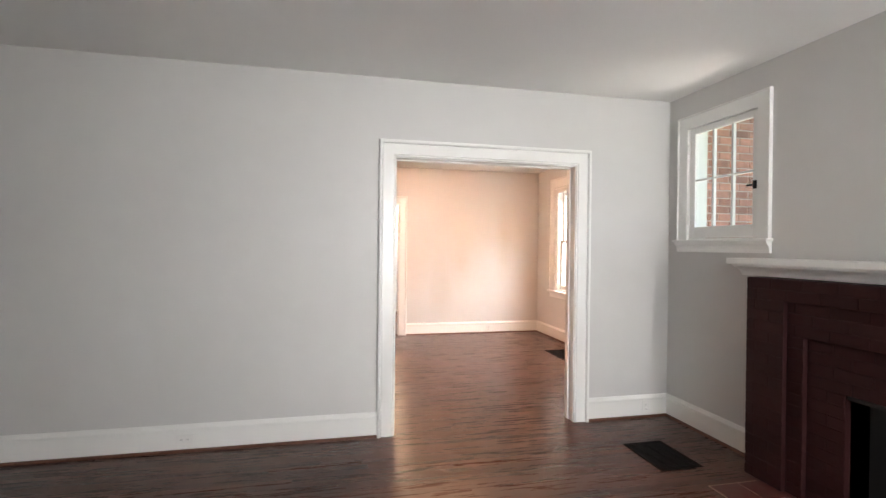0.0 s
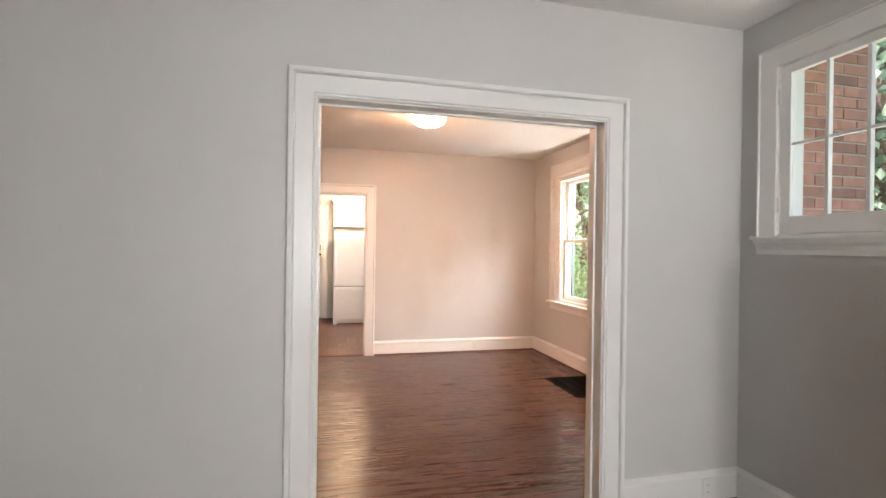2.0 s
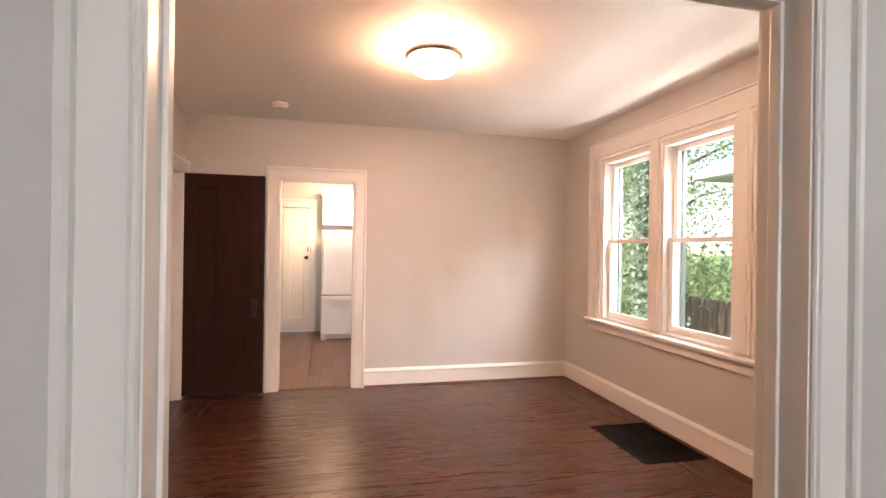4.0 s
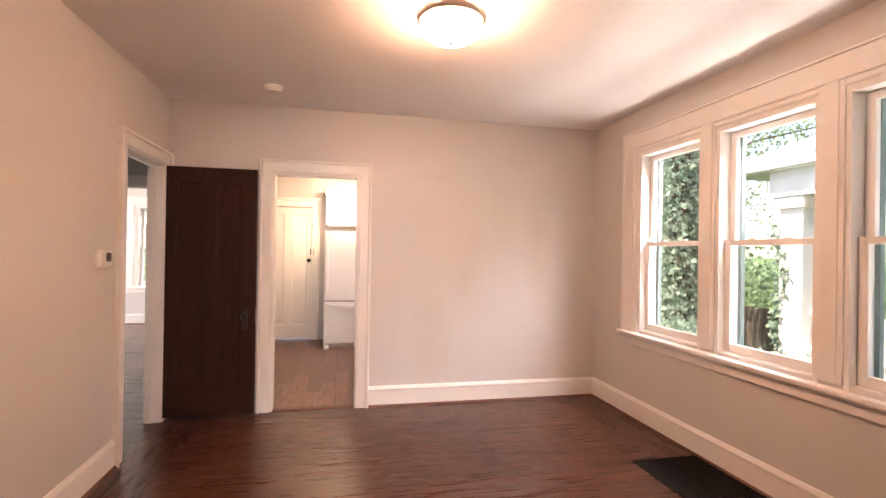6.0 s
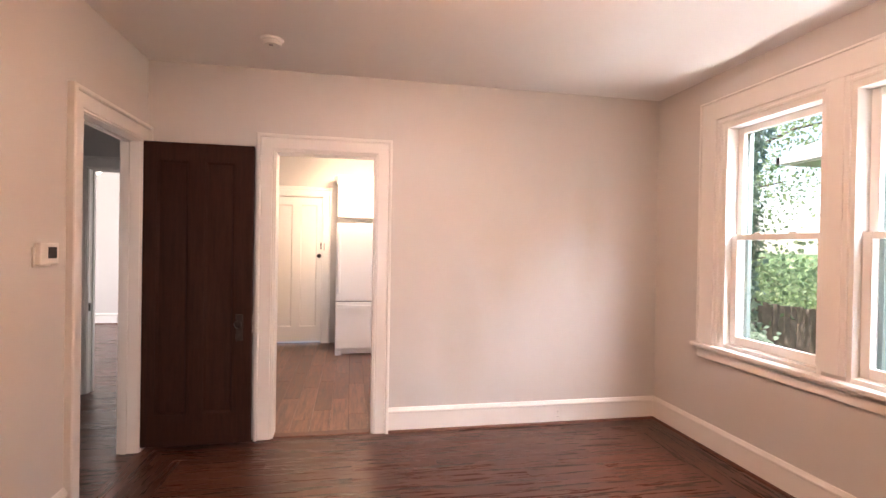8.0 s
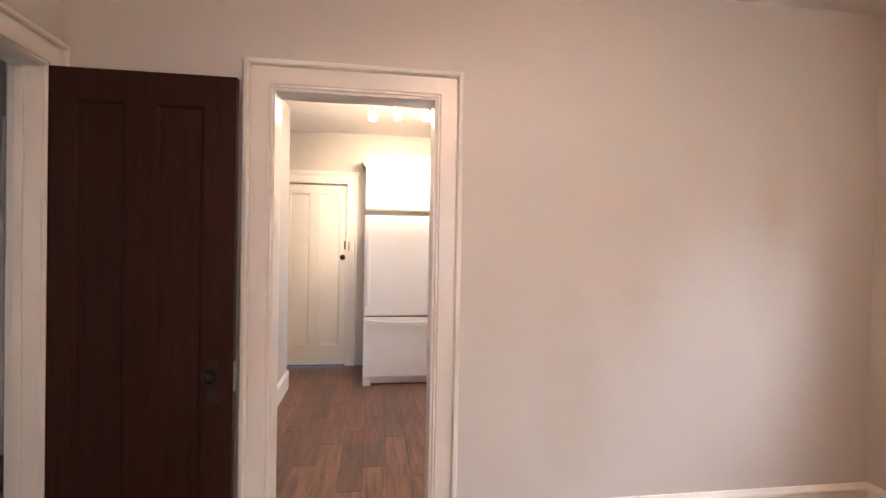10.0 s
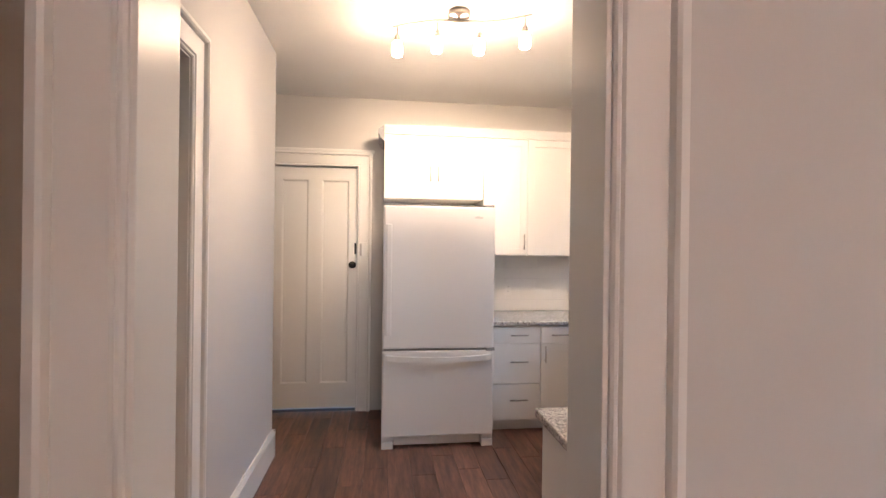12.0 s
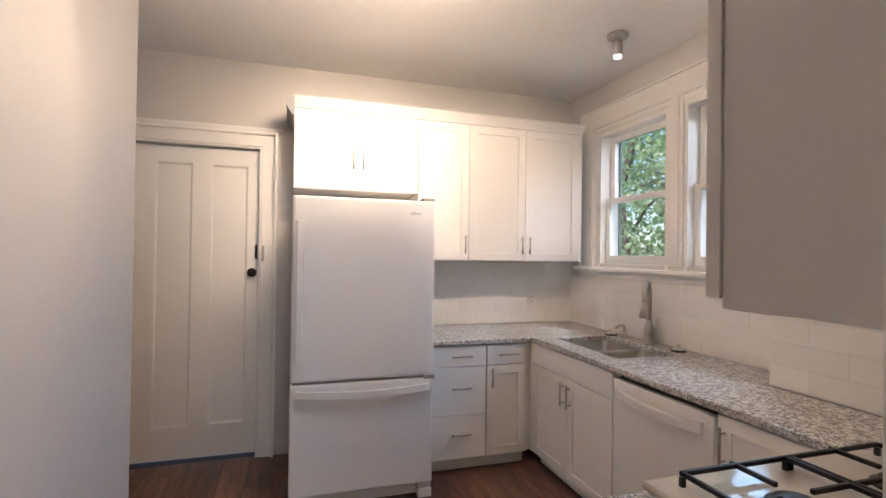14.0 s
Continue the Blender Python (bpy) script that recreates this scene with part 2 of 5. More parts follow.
def tan_patch_wall(name, col):
    """The wall paint with faint tan patches and a smudge under the ceiling."""
    m = plain(name, col, 0.52, var=0.025, scale=1.3, fine=260, bump=0.12, dist=0.001)
    n, l = m.node_tree.nodes, m.node_tree.links
    p = n["Principled BSDF"]
    old = p.inputs["Base Color"].links[0].from_socket
    vec, _ = coords(n, l)
    total = None
    for cx, cz, rx, rz in ((2.22, 1.25, 0.20, 0.34), (1.86, 0.75, 0.14, 0.42), (2.95, 1.55, 0.10, 0.45), (0.04, 2.77, 0.10, 0.03)):
        mp = n.new("ShaderNodeMapping")
        mp.inputs["Location"].default_value = (-cx / rx, 0, -cz / rz)
        mp.inputs["Scale"].default_value = (1 / rx, 0, 1 / rz)
        l.new(vec, mp.inputs["Vector"])
        ln = n.new("ShaderNodeVectorMath")
        ln.operation = "LENGTH"
        l.new(mp.outputs[0], ln.inputs[0])
        f = remap(n, l, ln.outputs["Value"], 1.7, 0.2, 0, 0.5)
        if total is None:
            total = f
        else:
            ad = n.new("ShaderNodeMath")
            ad.operation = "MAXIMUM"
            l.new(total, ad.inputs[0])
            l.new(f, ad.inputs[1])
            total = ad.outputs[0]
    k = n.new("ShaderNodeMath")
    k.operation = "MULTIPLY"
    l.new(total, k.inputs[0])
    l.new(remap(n, l, noise_of(n, l, vec, 2.6), 0.3, 0.65, 0.2, 1), k.inputs[1])
    l.new(mix(n, l, k.outputs[0], old, (0.50, 0.44, 0.36)), p.inputs["Base Color"])
    return m


WALLS = tan_patch_wall("tan_patched_grey_wall_paint", (0.60, 0.585, 0.565))
CEILP = plain("ceiling_paint", (0.83, 0.82, 0.80), 0.6, var=0.025, scale=1.1, fine=200, bump=0.12, dist=0.001)
TRIM = plain("white_gloss_trim", (0.80, 0.79, 0.76), 0.30, var=0.006, scale=2, fine=60, bump=0.03, rvar=0.02)
CABW = plain("white_cabinet_lacquer", (0.80, 0.78, 0.75), 0.34, var=0.004, scale=2, fine=60, bump=0.02, rvar=0.01)
APPL = plain("white_appliance_enamel", (0.78, 0.77, 0.76), 0.34, var=0.004, scale=2, fine=320, bump=0.12, dist=0.0006, rvar=0.01)
ENAMEL = plain("cream_white_enamel", (0.58, 0.56, 0.51), 0.10, var=0.01, scale=2, fine=200, bump=0.02, rvar=0.02)
STORM = plain("grey_green_paint", (0.16, 0.22, 0.21), 0.5)
BADGE = plain("silver_print", (0.55, 0.55, 0.55), 0.4)
GREYP = plain("grey_plastic", (0.28, 0.28, 0.28), 0.5)
PLASTIC = plain("white_plastic", (0.78, 0.77, 0.74), 0.4, bump=0.02)
DARKP = plain("black_plastic", (0.02, 0.02, 0.022), 0.35)
DOORW = wood("dark_stained_door", (0.023, 0.0084, 0.0058), (0.043, 0.0162, 0.0106), (9, 9, 0.7), 0.58, 0.05, scale=5)
SHOE = wood("stained_shoe_moulding", (0.07, 0.025, 0.015), (0.15, 0.06, 0.035), (2, 2, 2), 0.4, 0.1)
FLOORW = wood("dark_oak_strip", (0.056, 0.0209, 0.0130), (0.076, 0.0284, 0.0173), (0.9, 12, 6), 0.28, 0.24, scale=2.6, bump=0.0, rvar=0.03, pore=0.18)
FLOORJ = wood("dark_oak_floor", (0.056, 0.0209, 0.0130), (0.076, 0.0284, 0.0173), (0.9, 12, 6), 0.28, 0.24, True, scale=2.6, bump=0.0, rvar=0.03, pore=0.18)
PLANK = wood("wood_look_tile", (0.050, 0.023, 0.016), (0.27, 0.140, 0.100), (7, 0.7, 6), 0.38, 0.26, scale=4, bump=0.12)
GROUT = plain("dark_grout", (0.05, 0.035, 0.03), 0.85)
FIREBRICK = plain("maroon_painted_brick", (0.026, 0.0050, 0.0052), 0.6, var=0.12, scale=12, fine=120, bump=0.4, dist=0.002, rnd=0.12)
SOOT_AND_SHADE = plain("sooty_firebrick_and_duct_shade", (0.012, 0.010, 0.010), 0.9, var=0.3, bump=0.4)
MORTARM = plain("maroon_painted_mortar", (0.024, 0.0047, 0.0049), 0.6, var=0.2, bump=0.4)
HEARTHT = plain("maroon_hearth_tile", (0.085, 0.024, 0.020), 0.38, var=0.15, scale=20, rnd=0.15)
PALEGROUT = plain("pale_grout", (0.34, 0.25, 0.22), 0.85)
REDBRICK = plain("red_brick", (0.50, 0.235, 0.175), 0.85, var=0.22, scale=18, fine=150, bump=0.5, dist=0.004, rnd=0.3)
MORTAR = plain("pale_mortar", (0.60, 0.48, 0.42), 0.9, var=0.12, bump=0.4)
IRON = plain("black_iron", (0.018, 0.017, 0.017), 0.45, 0.6, var=0.2, bump=0.15)
VENTM = plain("dark_register_metal", (0.007, 0.006, 0.006), 0.8, 0.0, var=0.2, bump=0.05)
for nd in VENTM.node_tree.nodes:
    if nd.type == "BSDF_PRINCIPLED":
        nd.inputs["Specular IOR Level"].default_value = 0.12
for m in (FLOORW, FLOORJ):
    m.node_tree.nodes["Principled BSDF"].inputs["Specular IOR Level"].default_value = 0.33
DOORW.node_tree.nodes["Principled BSDF"].inputs["Specular IOR Level"].default_value = 0.14
for m in (FIREBRICK, MORTARM):
    m.node_tree.nodes["Principled BSDF"].inputs["Specular IOR Level"].default_value = 0.25
NICKEL = plain("brushed_nickel", (0.45, 0.42, 0.385), 0.30, 1.0, var=0.02, scale=30, bump=0.02, rvar=0.03)
STEEL = plain("stainless_steel", (0.60, 0.58, 0.55), 0.36, 1.0, var=0.02, scale=14, bump=0.03)
BRONZE = plain("aged_bronze", (0.045, 0.036, 0.030), 0.34, 0.9, var=0.3, scale=25)
TILEW = plain("white_glazed_tile", (0.80, 0.785, 0.755), 0.16, var=0.006, fine=14, bump=0.02, rnd=0.02, rvar=0.02)
GROUTW = plain("white_grout", (0.71, 0.695, 0.67), 0.7)
GRANITE = granite("speckled_granite")
PANE = glass("window_glass")
DININGLAMP = glowing("lit_opal_glass", (1.0, 0.575, 0.355), 50.0)
BULB = glowing("lit_frosted_glass", (1.0, 0.70, 0.45), 98.0)
SPOTLIT = glowing("lit_spot_lens", (1.0, 0.86, 0.66), 4.0)
BARK = plain("bark", (0.12, 0.085, 0.06), 0.9, var=0.35, scale=9, fine=40, bump=0.9, dist=0.02)
LEAF = leafy("leaves", (0.15, 0.23, 0.11), (0.38, 0.49, 0.25))
IVY = leafy("ivy_leaves", (0.12, 0.20, 0.14), (0.36, 0.47, 0.35), 0.35)
GRASS = plain("grass", (0.07, 0.13, 0.035), 0.9, var=0.4, scale=1.5, fine=60, bump=0.8, dist=0.03)
FENCEW = plain("weathered_fence_wood", (0.12, 0.095, 0.072), 0.85, var=0.25, scale=7, rnd=0.2)
HOUSEW = plain("white_house_paint", (0.78, 0.77, 0.73), 0.55, var=0.06, scale=2)
SHINGLE = plain("grey_roof_shingle", (0.34, 0.33, 0.32), 0.9, var=0.3, scale=6, rnd=0.25)
CONCRETE = plain("pale_concrete", (0.58, 0.57, 0.55), 0.8, var=0.1, bump=0.3)
DECK = plain("grey_deck_paint", (0.30, 0.30, 0.29), 0.6, var=0.1)

# ---- the large structure ----
CEIL = 2.776
LIV_L, LIV_B = -2.7, -1.9
OPEN_A = (0.565, 2.09, 0.0, 2.168)
OPEN_K = (0.386, 1.140, 0.0, 2.170)
OPEN_H = (7.189, 7.935, 0.0, 2.170)
OPEN_P = (8.50, 9.236, 0.0, 2.17)
DWIN = [(4.75, 5.505), (5.645, 6.40), (6.54, 7.30)]
DW_Z = (0.807, 2.45)
KWIN = [(9.68, 10.38), (10.51, 11.25)]
KW_Z = (1.385, 2.465)
SWIN = (2.962, 3.645, 1.551, 2.474)
RWIN = [(0.30, 1.02), (1.16, 1.88), (2.02, 2.70)]

solid("subfloor", B((-6, LIV_B - 0.3, -0.12, 3.7, 8.12, -0.018), (-6, 8.12, -0.12, 3.2, 11.77, -0.02), (-6, 11.77, -0.12, -0.56, 13.8, -0.02)), GROUT, "dark base under the floor boards", "floor", "structure")
solid("ceiling", B((-6, LIV_B - 0.3, CEIL, 3.79, 11.78, CEIL + 0.15), (-6, 11.78, CEIL, -0.56, 13.85, CEIL + 0.15)), CEILP, "smooth white painted plaster ceiling", "ceiling", "structure")

wall("wall_living_north", "y", 3.885, 4.03, LIV_L, 3.16, -0.1, CEIL, WALLP, [OPEN_A], "light grey painted plaster wall with a wide cased opening")
wall("wall_living_east", "x", 3.0, 3.16, LIV_B, 3.885, -0.1, CEIL, WALLP, [SWIN], "light grey painted plaster wall behind the fireplace")
wall("wall_living_south", "y", LIV_B - 0.2, LIV_B, LIV_L - 0.2, 3.16, -0.1, CEIL, WALLP, [(a, b, 0.8, 2.3) for a, b in RWIN], "light grey painted plaster wall")
wall("wall_living_west", "x", LIV_L - 0.2, LIV_L, LIV_B, 4.03, -0.1, CEIL, WALLP, (), "light grey painted plaster wall")
wall("wall_dining_east", "x", 3.59, 3.79, 4.03, 8.178, -0.1, CEIL, WALLP, [(a, b, *DW_Z) for a, b in DWIN], "light grey painted plaster wall with three windows")
wall("wall_dining_south_return", "y", 3.90, 4.03, 3.16, 3.79, -0.1, CEIL, WALLP, (), "light grey painted plaster wall")
wall("wall_dining_north", "y", 8.062, 8.178, -0.607, 3.59, -0.1, CEIL, WALLS, [OPEN_K], "light grey painted plaster wall with faint tan patches")
wall("wall_dining_west", "x", -0.607, -0.487, 4.03, 8.062, -0.1, CEIL, WALLP, [OPEN_H], "light grey painted plaster wall with a doorway")
wall("wall_kitchen_west", "x", -0.102, 0.018, 8.178, 10.71, -0.1, CEIL, WALLP, [OPEN_P], "light grey painted plaster wall with a closet doorway")
wall("wall_kitchen_recess", "x", -0.56, -0.50, 10.71, 11.63, -0.1, CEIL, WALLP, (), "light grey painted plaster wall")
wall("wall_pantry_north", "y", 10.59, 10.71, -0.56, -0.102, -0.1, CEIL, WALLP, (), "light grey painted plaster wall")
wall("wall_pantry_back", "y", 9.80, 9.86, -0.56, -0.102, -0.1, CEIL, WALLP, (), "light grey painted plaster wall behind the pantry shelves")
wall("wall_hall_end", "y", 9.42, 9.54, -1.63, -0.607, -0.1, CEIL, WALLP, [(-1.511, -0.74, 0.0, 2.156)], "light grey painted plaster wall with a cased opening")
# the opening is added out of view, to let fill light into the hall
wall("wall_hall_west", "x", -1.75, -1.63, 4.03, 9.54, -0.1, CEIL, WALLP, [(5.0, 7.0, 0.0, 2.1)], "light grey painted plaster wall of the hall")
wall("wall_pantry_west", "x", -0.607, -0.56, 8.178, 13.65, -0.1, CEIL, WALLP, (), "light grey painted plaster wall")
wall("wall_kitchen_north", "y", 11.63, 11.78, -0.56, 3.235, -0.1, CEIL, WALLP, [(-0.288, 0.532, 0.0, 2.165)], "light grey painted plaster wall with a back door")
wall("wall_kitchen_east", "x", 3.055, 3.235, 8.178, 11.63, -0.1, CEIL, WALLP, [(a, b, *KW_Z) for a, b in KWIN], "light grey painted plaster wall with a double window")
wall("wall_kitchen_bumpout", "x", 2.80, 3.055, 8.178, 9.61, -0.1, CEIL, WALLP, (), "light grey painted chimney breast")
wall("wall_back_room_north", "y", 13.65, 13.85, -6, -0.56, -0.1, CEIL, WALLP, [(-2.78, -1.92, 0.735, 2.3)], "light grey painted plaster wall with a window")
# both openings are unseen, added for the lamps set in them
wall("wall_back_room_west", "x", -6.1, -5.9, 4.03, 13.65, -0.1, CEIL, WALLP, [(6.6, 8.6, 0.85, 2.25), (10.4, 12.4, 0.85, 2.25)], "light grey painted plaster wall")
wall("wall_back_room_south", "y", 3.885, 4.03, -6.1, LIV_L - 0.2, -0.1, CEIL, WALLP, (), "light grey painted plaster wall")

# ---- casings, baseboards ----
CASE = [(0, -0.01), (0, 0.012), (0.004, 0.017), (0.010, 0.017), (0.014, 0.012), (0.018, 0.020), (0.092, 0.022), (0.096, 0.018), (0.098, 0.034), (0.104, 0.040), (0.120, 0.038), (0.124, 0.032), (0.124, -0.002)]


def casing(name, P, a0, a1, z1, label, inside=True, depth=0.12, stop=0.5, width=0.124, t=0.005):
    """Door trim: moulding round the opening, and a jamb lining with stops."""
    ob = thing(name, P((a0 + a1) / 2, 0, 0), label, "door trim", "", "structure")
    bm = bmesh.new()
    swept(bm, P, a0, a1, 0.0, z1, [(u * width / 0.124, v) for u, v in CASE])
    part("moulding", bm, TRIM, ob)
    if inside:
        bm = B(wbox(P, a0 - 0.001, 0.004, 0, a0 + t, -depth - 0.004, z1 - t), wbox(P, a1 + 0.001, 0.004, 0, a1 - t, -depth - 0.004, z1 - t), wbox(P, a0 - 0.001, 0.004, z1 - t, a1 + 0.001, -depth - 0.004, z1 + 0.001), r=0.002)
        part("jamb", bm, TRIM, ob)
        if stop is None:
            return ob
        s0, s1 = -depth * stop, -depth * stop - 0.035
        bm = B(wbox(P, a0 + t, s0, 0, a0 + t + 0.012, s1, z1 - t), wbox(P, a1 - t, s0, 0, a1 - t - 0.012, s1, z1 - t), wbox(P, a0 + t, s0, z1 - t - 0.012, a1 - t, s1, z1 - t), r=0.003)
        part("stop", bm, TRIM, ob)
    return ob


PA = plane_map("y", 3.885, -1)
casing("opening_trim", PA, *OPEN_A[:2], OPEN_A[3], "white gloss painted casing round a wide opening", depth=0.145, width=0.131)
casing("opening_trim", plane_map("y", 4.03, 1), *OPEN_A[:2], OPEN_A[3], "white painted casing on the far face of the opening", False)
PK = plane_map("y", 8.062, -1)
casing("kitchen_doorway_trim", PK, *OPEN_K[:2], OPEN_K[3], "white gloss painted casing of the kitchen doorway", depth=0.142, stop=None, width=0.124, t=0.0105)
PH = plane_map("x", -0.487, 1)
casing("side_doorway_trim", PH, *OPEN_H[:2], OPEN_H[3], "white painted casing of the side doorway", depth=0.12)
PP = plane_map("x", 0.018, 1)
pt = casing("pantry_doorway_trim", PP, *OPEN_P[:2], OPEN_P[3], "white painted casing of the pantry doorway", depth=0.12)
bm = B((-0.024, OPEN_P[1] - 0.021, 0.878, -0.010, OPEN_P[1] - 0.017, 0.900), (-0.024, OPEN_P[1] - 0.021, 0.910, -0.010, OPEN_P[1] - 0.017, 0.932), r=0.001)
part("strike_plate", bm, BRONZE, pt, "small dark bronze strike plate")
casing("kitchen_doorway_trim", plane_map("y", 8.178, 1), *OPEN_K[:2], OPEN_K[3], "white painted casing on the kitchen face of the doorway", False, width=0.07)

BASE = [(-0.005, 0.0), (0.016, 0.0), (0.016, 0.150), (0.022, 0.156), (0.022, 0.168), (0.014, 0.180), (0.008, 0.192), (-0.005, 0.194)]
QUARTER = [(0.015, 0.0), (0.034, 0.0), (0.033, 0.008), (0.029, 0.014), (0.023, 0.018), (0.015, 0.019)]


def baseboard(p0, p1, out, shoe=True):
    ob = thing("baseboard", (*p0, 0), "tall white painted baseboard with a stained shoe moulding" if shoe else "tall white painted baseboard", "baseboard", "", "structure")
    bm = bmesh.new()
    run(bm, p0, p1, out, BASE)
    part("board", bm, TRIM, ob)
    if shoe:
        bm = bmesh.new()
        run(bm, p0, p1, out, QUARTER)
        part("shoe_moulding", bm, SHOE, ob, "brown stained quarter round")


for p0, p1, out in (((LIV_L, 3.885), (OPEN_A[0] - 0.131, 3.885), (0, -1)), ((OPEN_A[1] + 0.131, 3.885), (3.0, 3.885), (0, -1)), ((3.0, 3.884), (3.0, 2.80), (-1, 0)),
                    ((3.0, 0.55), (3.0, LIV_B), (-1, 0)), ((LIV_L, LIV_B), (LIV_L, 3.885), (1, 0)), ((LIV_L, LIV_B), (3.0, LIV_B), (0, 1)),
                    ((OPEN_K[1] + 0.124, 8.062), (3.59, 8.062), (0, -1)), ((3.59, 8.061), (3.59, 4.03), (-1, 0)), ((-0.487, 4.03), (-0.487, OPEN_H[0] - 0.124), (1, 0)),
                    ((-0.487, 4.03), (OPEN_A[0] - 0.124, 4.03), (0, 1)), ((OPEN_A[1] + 0.124, 4.03), (3.59, 4.03), (0, 1)), ((-5.9, 13.65), (-0.607, 13.65), (0, -1)), ((-0.607, 8.07), (-0.607, 13.65), (-1, 0))):
    baseboard(p0, p1, out)
for p0, p1, out in (((0.018, OPEN_P[1] + 0.124), (0.018, 10.712), (1, 0)), ((0.038, 10.71), (-0.50, 10.71), (0, 1)), ((-0.50, 10.71), (-0.50, 11.63), (1, 0))):
    baseboard(p0, p1, out, False)

# ---- windows ----
WCASE = [(0, -0.01), (0, 0.004), (0.022, 0.006), (0.026, 0.014), (0.040, 0.016), (0.044, 0.010), (0.060, 0.010), (0.066, 0.022), (0.196, 0.024), (0.199, 0.034), (0.212, 0.034), (0.214, -0.002)]


def sash(name, P, a0, a1, z0, z1, v, parent, stile=0.05, top=0.045, low=0.06, t=0.034):
    bm = B(wbox(P, a0, v, z0, a0 + stile, v - t, z1), wbox(P, a1 - stile, v, z0, a1, v - t, z1), wbox(P, a0 + stile, v, z0, a1 - stile, v - t, z0 + low), wbox(P, a0 + stile, v, z1 - top, a1 - stile, v - t, z1), r=0.004)
    s = part(name, bm, TRIM, parent)
    g = part("pane", B(wbox(P, a0 + stile - 0.005, v - 0.015, z0 + low - 0.005, a1 - stile + 0.005, v - 0.019, z1 - top + 0.005)), PANE, s, "clear window glass")
    g.visible_shadow = False
    return s


def double_hung(P, a0, a1, z0, z1, depth, parent):
    """Two sashes sliding in a lined opening."""
    part("frame", B(wbox(P, a0, 0.002, z0, a0 + 0.028, -depth, z1), wbox(P, a1 - 0.028, 0.002, z0, a1, -depth, z1), wbox(P, a0 + 0.028, 0.002, z1 - 0.035, a1 - 0.028, -depth, z1), wbox(P, a0 + 0.028, -0.03, z0, a1 - 0.028, -depth, z0 + 0.03), r=0.003), TRIM, parent)
    part("storm_frame", B(wbox(P, a0 + 0.026, -0.165, z0 + 0.03, a0 + 0.055, -depth + 0.004, z1 - 0.035), wbox(P, a1 - 0.055, -0.165, z0 + 0.03, a1 - 0.026, -depth + 0.004, z1 - 0.035), wbox(P, a0 + 0.055, -0.165, z1 - 0.06, a1 - 0.055, -depth + 0.004, z1 - 0.033)), STORM, parent, "grey-green storm window frame")
    mid = (z0 + z1) / 2 - 0.015
    u = sash("upper_sash", P, a0 + 0.03, a1 - 0.03, mid - 0.015, z1 - 0.036, -0.088, parent, low=0.036)
    s = sash("lower_sash", P, a0 + 0.03, a1 - 0.03, z0 + 0.031, mid + 0.022, -0.048, parent, top=0.038)
    for k in (0.33, 0.67):
        am = a0 + (a1 - a0) * k
        part("sash_lock", B(wbox(P, am - 0.025, -0.05, mid + 0.0225, am + 0.025, -0.075, mid + 0.034), r=0.004), PLASTIC, s, "small white sash lock")


def window_group(name, P, spans, z0, z1, depth, label, apron=0.08):
    ob = thing(name, P(spans[0][0], 0, z0), label, "window", "", "structure")
    a0, a1 = spans[0][0], spans[-1][1]
    bm = bmesh.new()
    swept(bm, P, a0, a1, z0 - 0.03, z1 - 0.08, [(u, v) for u, v in WCASE])
    part("casing", bm, TRIM, ob)
    bm = bmesh.new()
    for (s0, s1), (t0, t1) in zip(spans, spans[1:]):
        add(bm, wbox(P, s1, 0.014, z0, t0, -depth, z1), r=0.003)
        add(bm, wbox(P, s1 + 0.028, 0.020, z0, t0 - 0.028, 0.0, z1 - 0.002), r=0.003)
    if len(spans) > 1:
        part("mullion", bm, TRIM, ob)
    else:
        bm.free()
    part("window_sill", B(wbox(P, a0 - 0.245, 0.062, z0 - 0.055, a1 + 0.245, -0.03, z0 - 0.025), r=0.008), TRIM, ob)
    part("apron", B(wbox(P, a0 - 0.214, 0.022, z0 - 0.055 - apron, a1 + 0.214, -0.004, z0 - 0.055), wbox(P, a0 - 0.214, 0.030, z0 - 0.075, a1 + 0.214, 0.0, z0 - 0.0555), r=0.004), TRIM, ob)
    for s0, s1 in spans:
        double_hung(P, s0, s1, z0 - 0.025, z1 - 0.06, depth, ob)
    return ob


PD = plane_map("x", 3.59, -1)
window_group("window_1", PD, DWIN, *DW_Z, 0.20, "triple white double-hung window with wide painted casing")
PKW = plane_map("x", 3.055, -1)
window_group("window_2", PKW, KWIN, *KW_Z, 0.18, "double white double-hung window over the sink", 0.05)
window_group("window_4", plane_map("y", 13.65, -1), [(-2.78, -1.92)], 0.735, 2.3, 0.2, "white double-hung window in the far room")

# small casement beside the fireplace
room(0.05, -0.03, 0.018)
PS = plane_map("x", 2.95, -1)
sw = thing("window_3", (2.95, 3.35, 1.5), "small white casement window with six panes beside the fireplace", "window", "", "structure")
bm = bmesh.new()
swept(bm, PS, 2.992, 3.675, 1.53, 2.456, [(0, -0.01), (0, 0.012), (0.003, 0.016), (0.098, 0.018), (0.101, 0.028), (0.109, 0.028), (0.110, -0.002)])
part("casing", bm, TRIM, sw)
bm = B(wbox(PS, 2.868, 0.060, 1.516, 3.800, -0.03, 1.536), r=0.006)
run(bm, (2.951, 2.880), (2.951, 3.788), (-1, 0), [(0.0, 1.435), (0.018, 1.435), (0.020, 1.460), (0.028, 1.482), (0.042, 1.498), (0.048, 1.516), (0.0, 1.516)])
part("window_sill", bm, TRIM, sw, "white sill over a curved apron moulding")
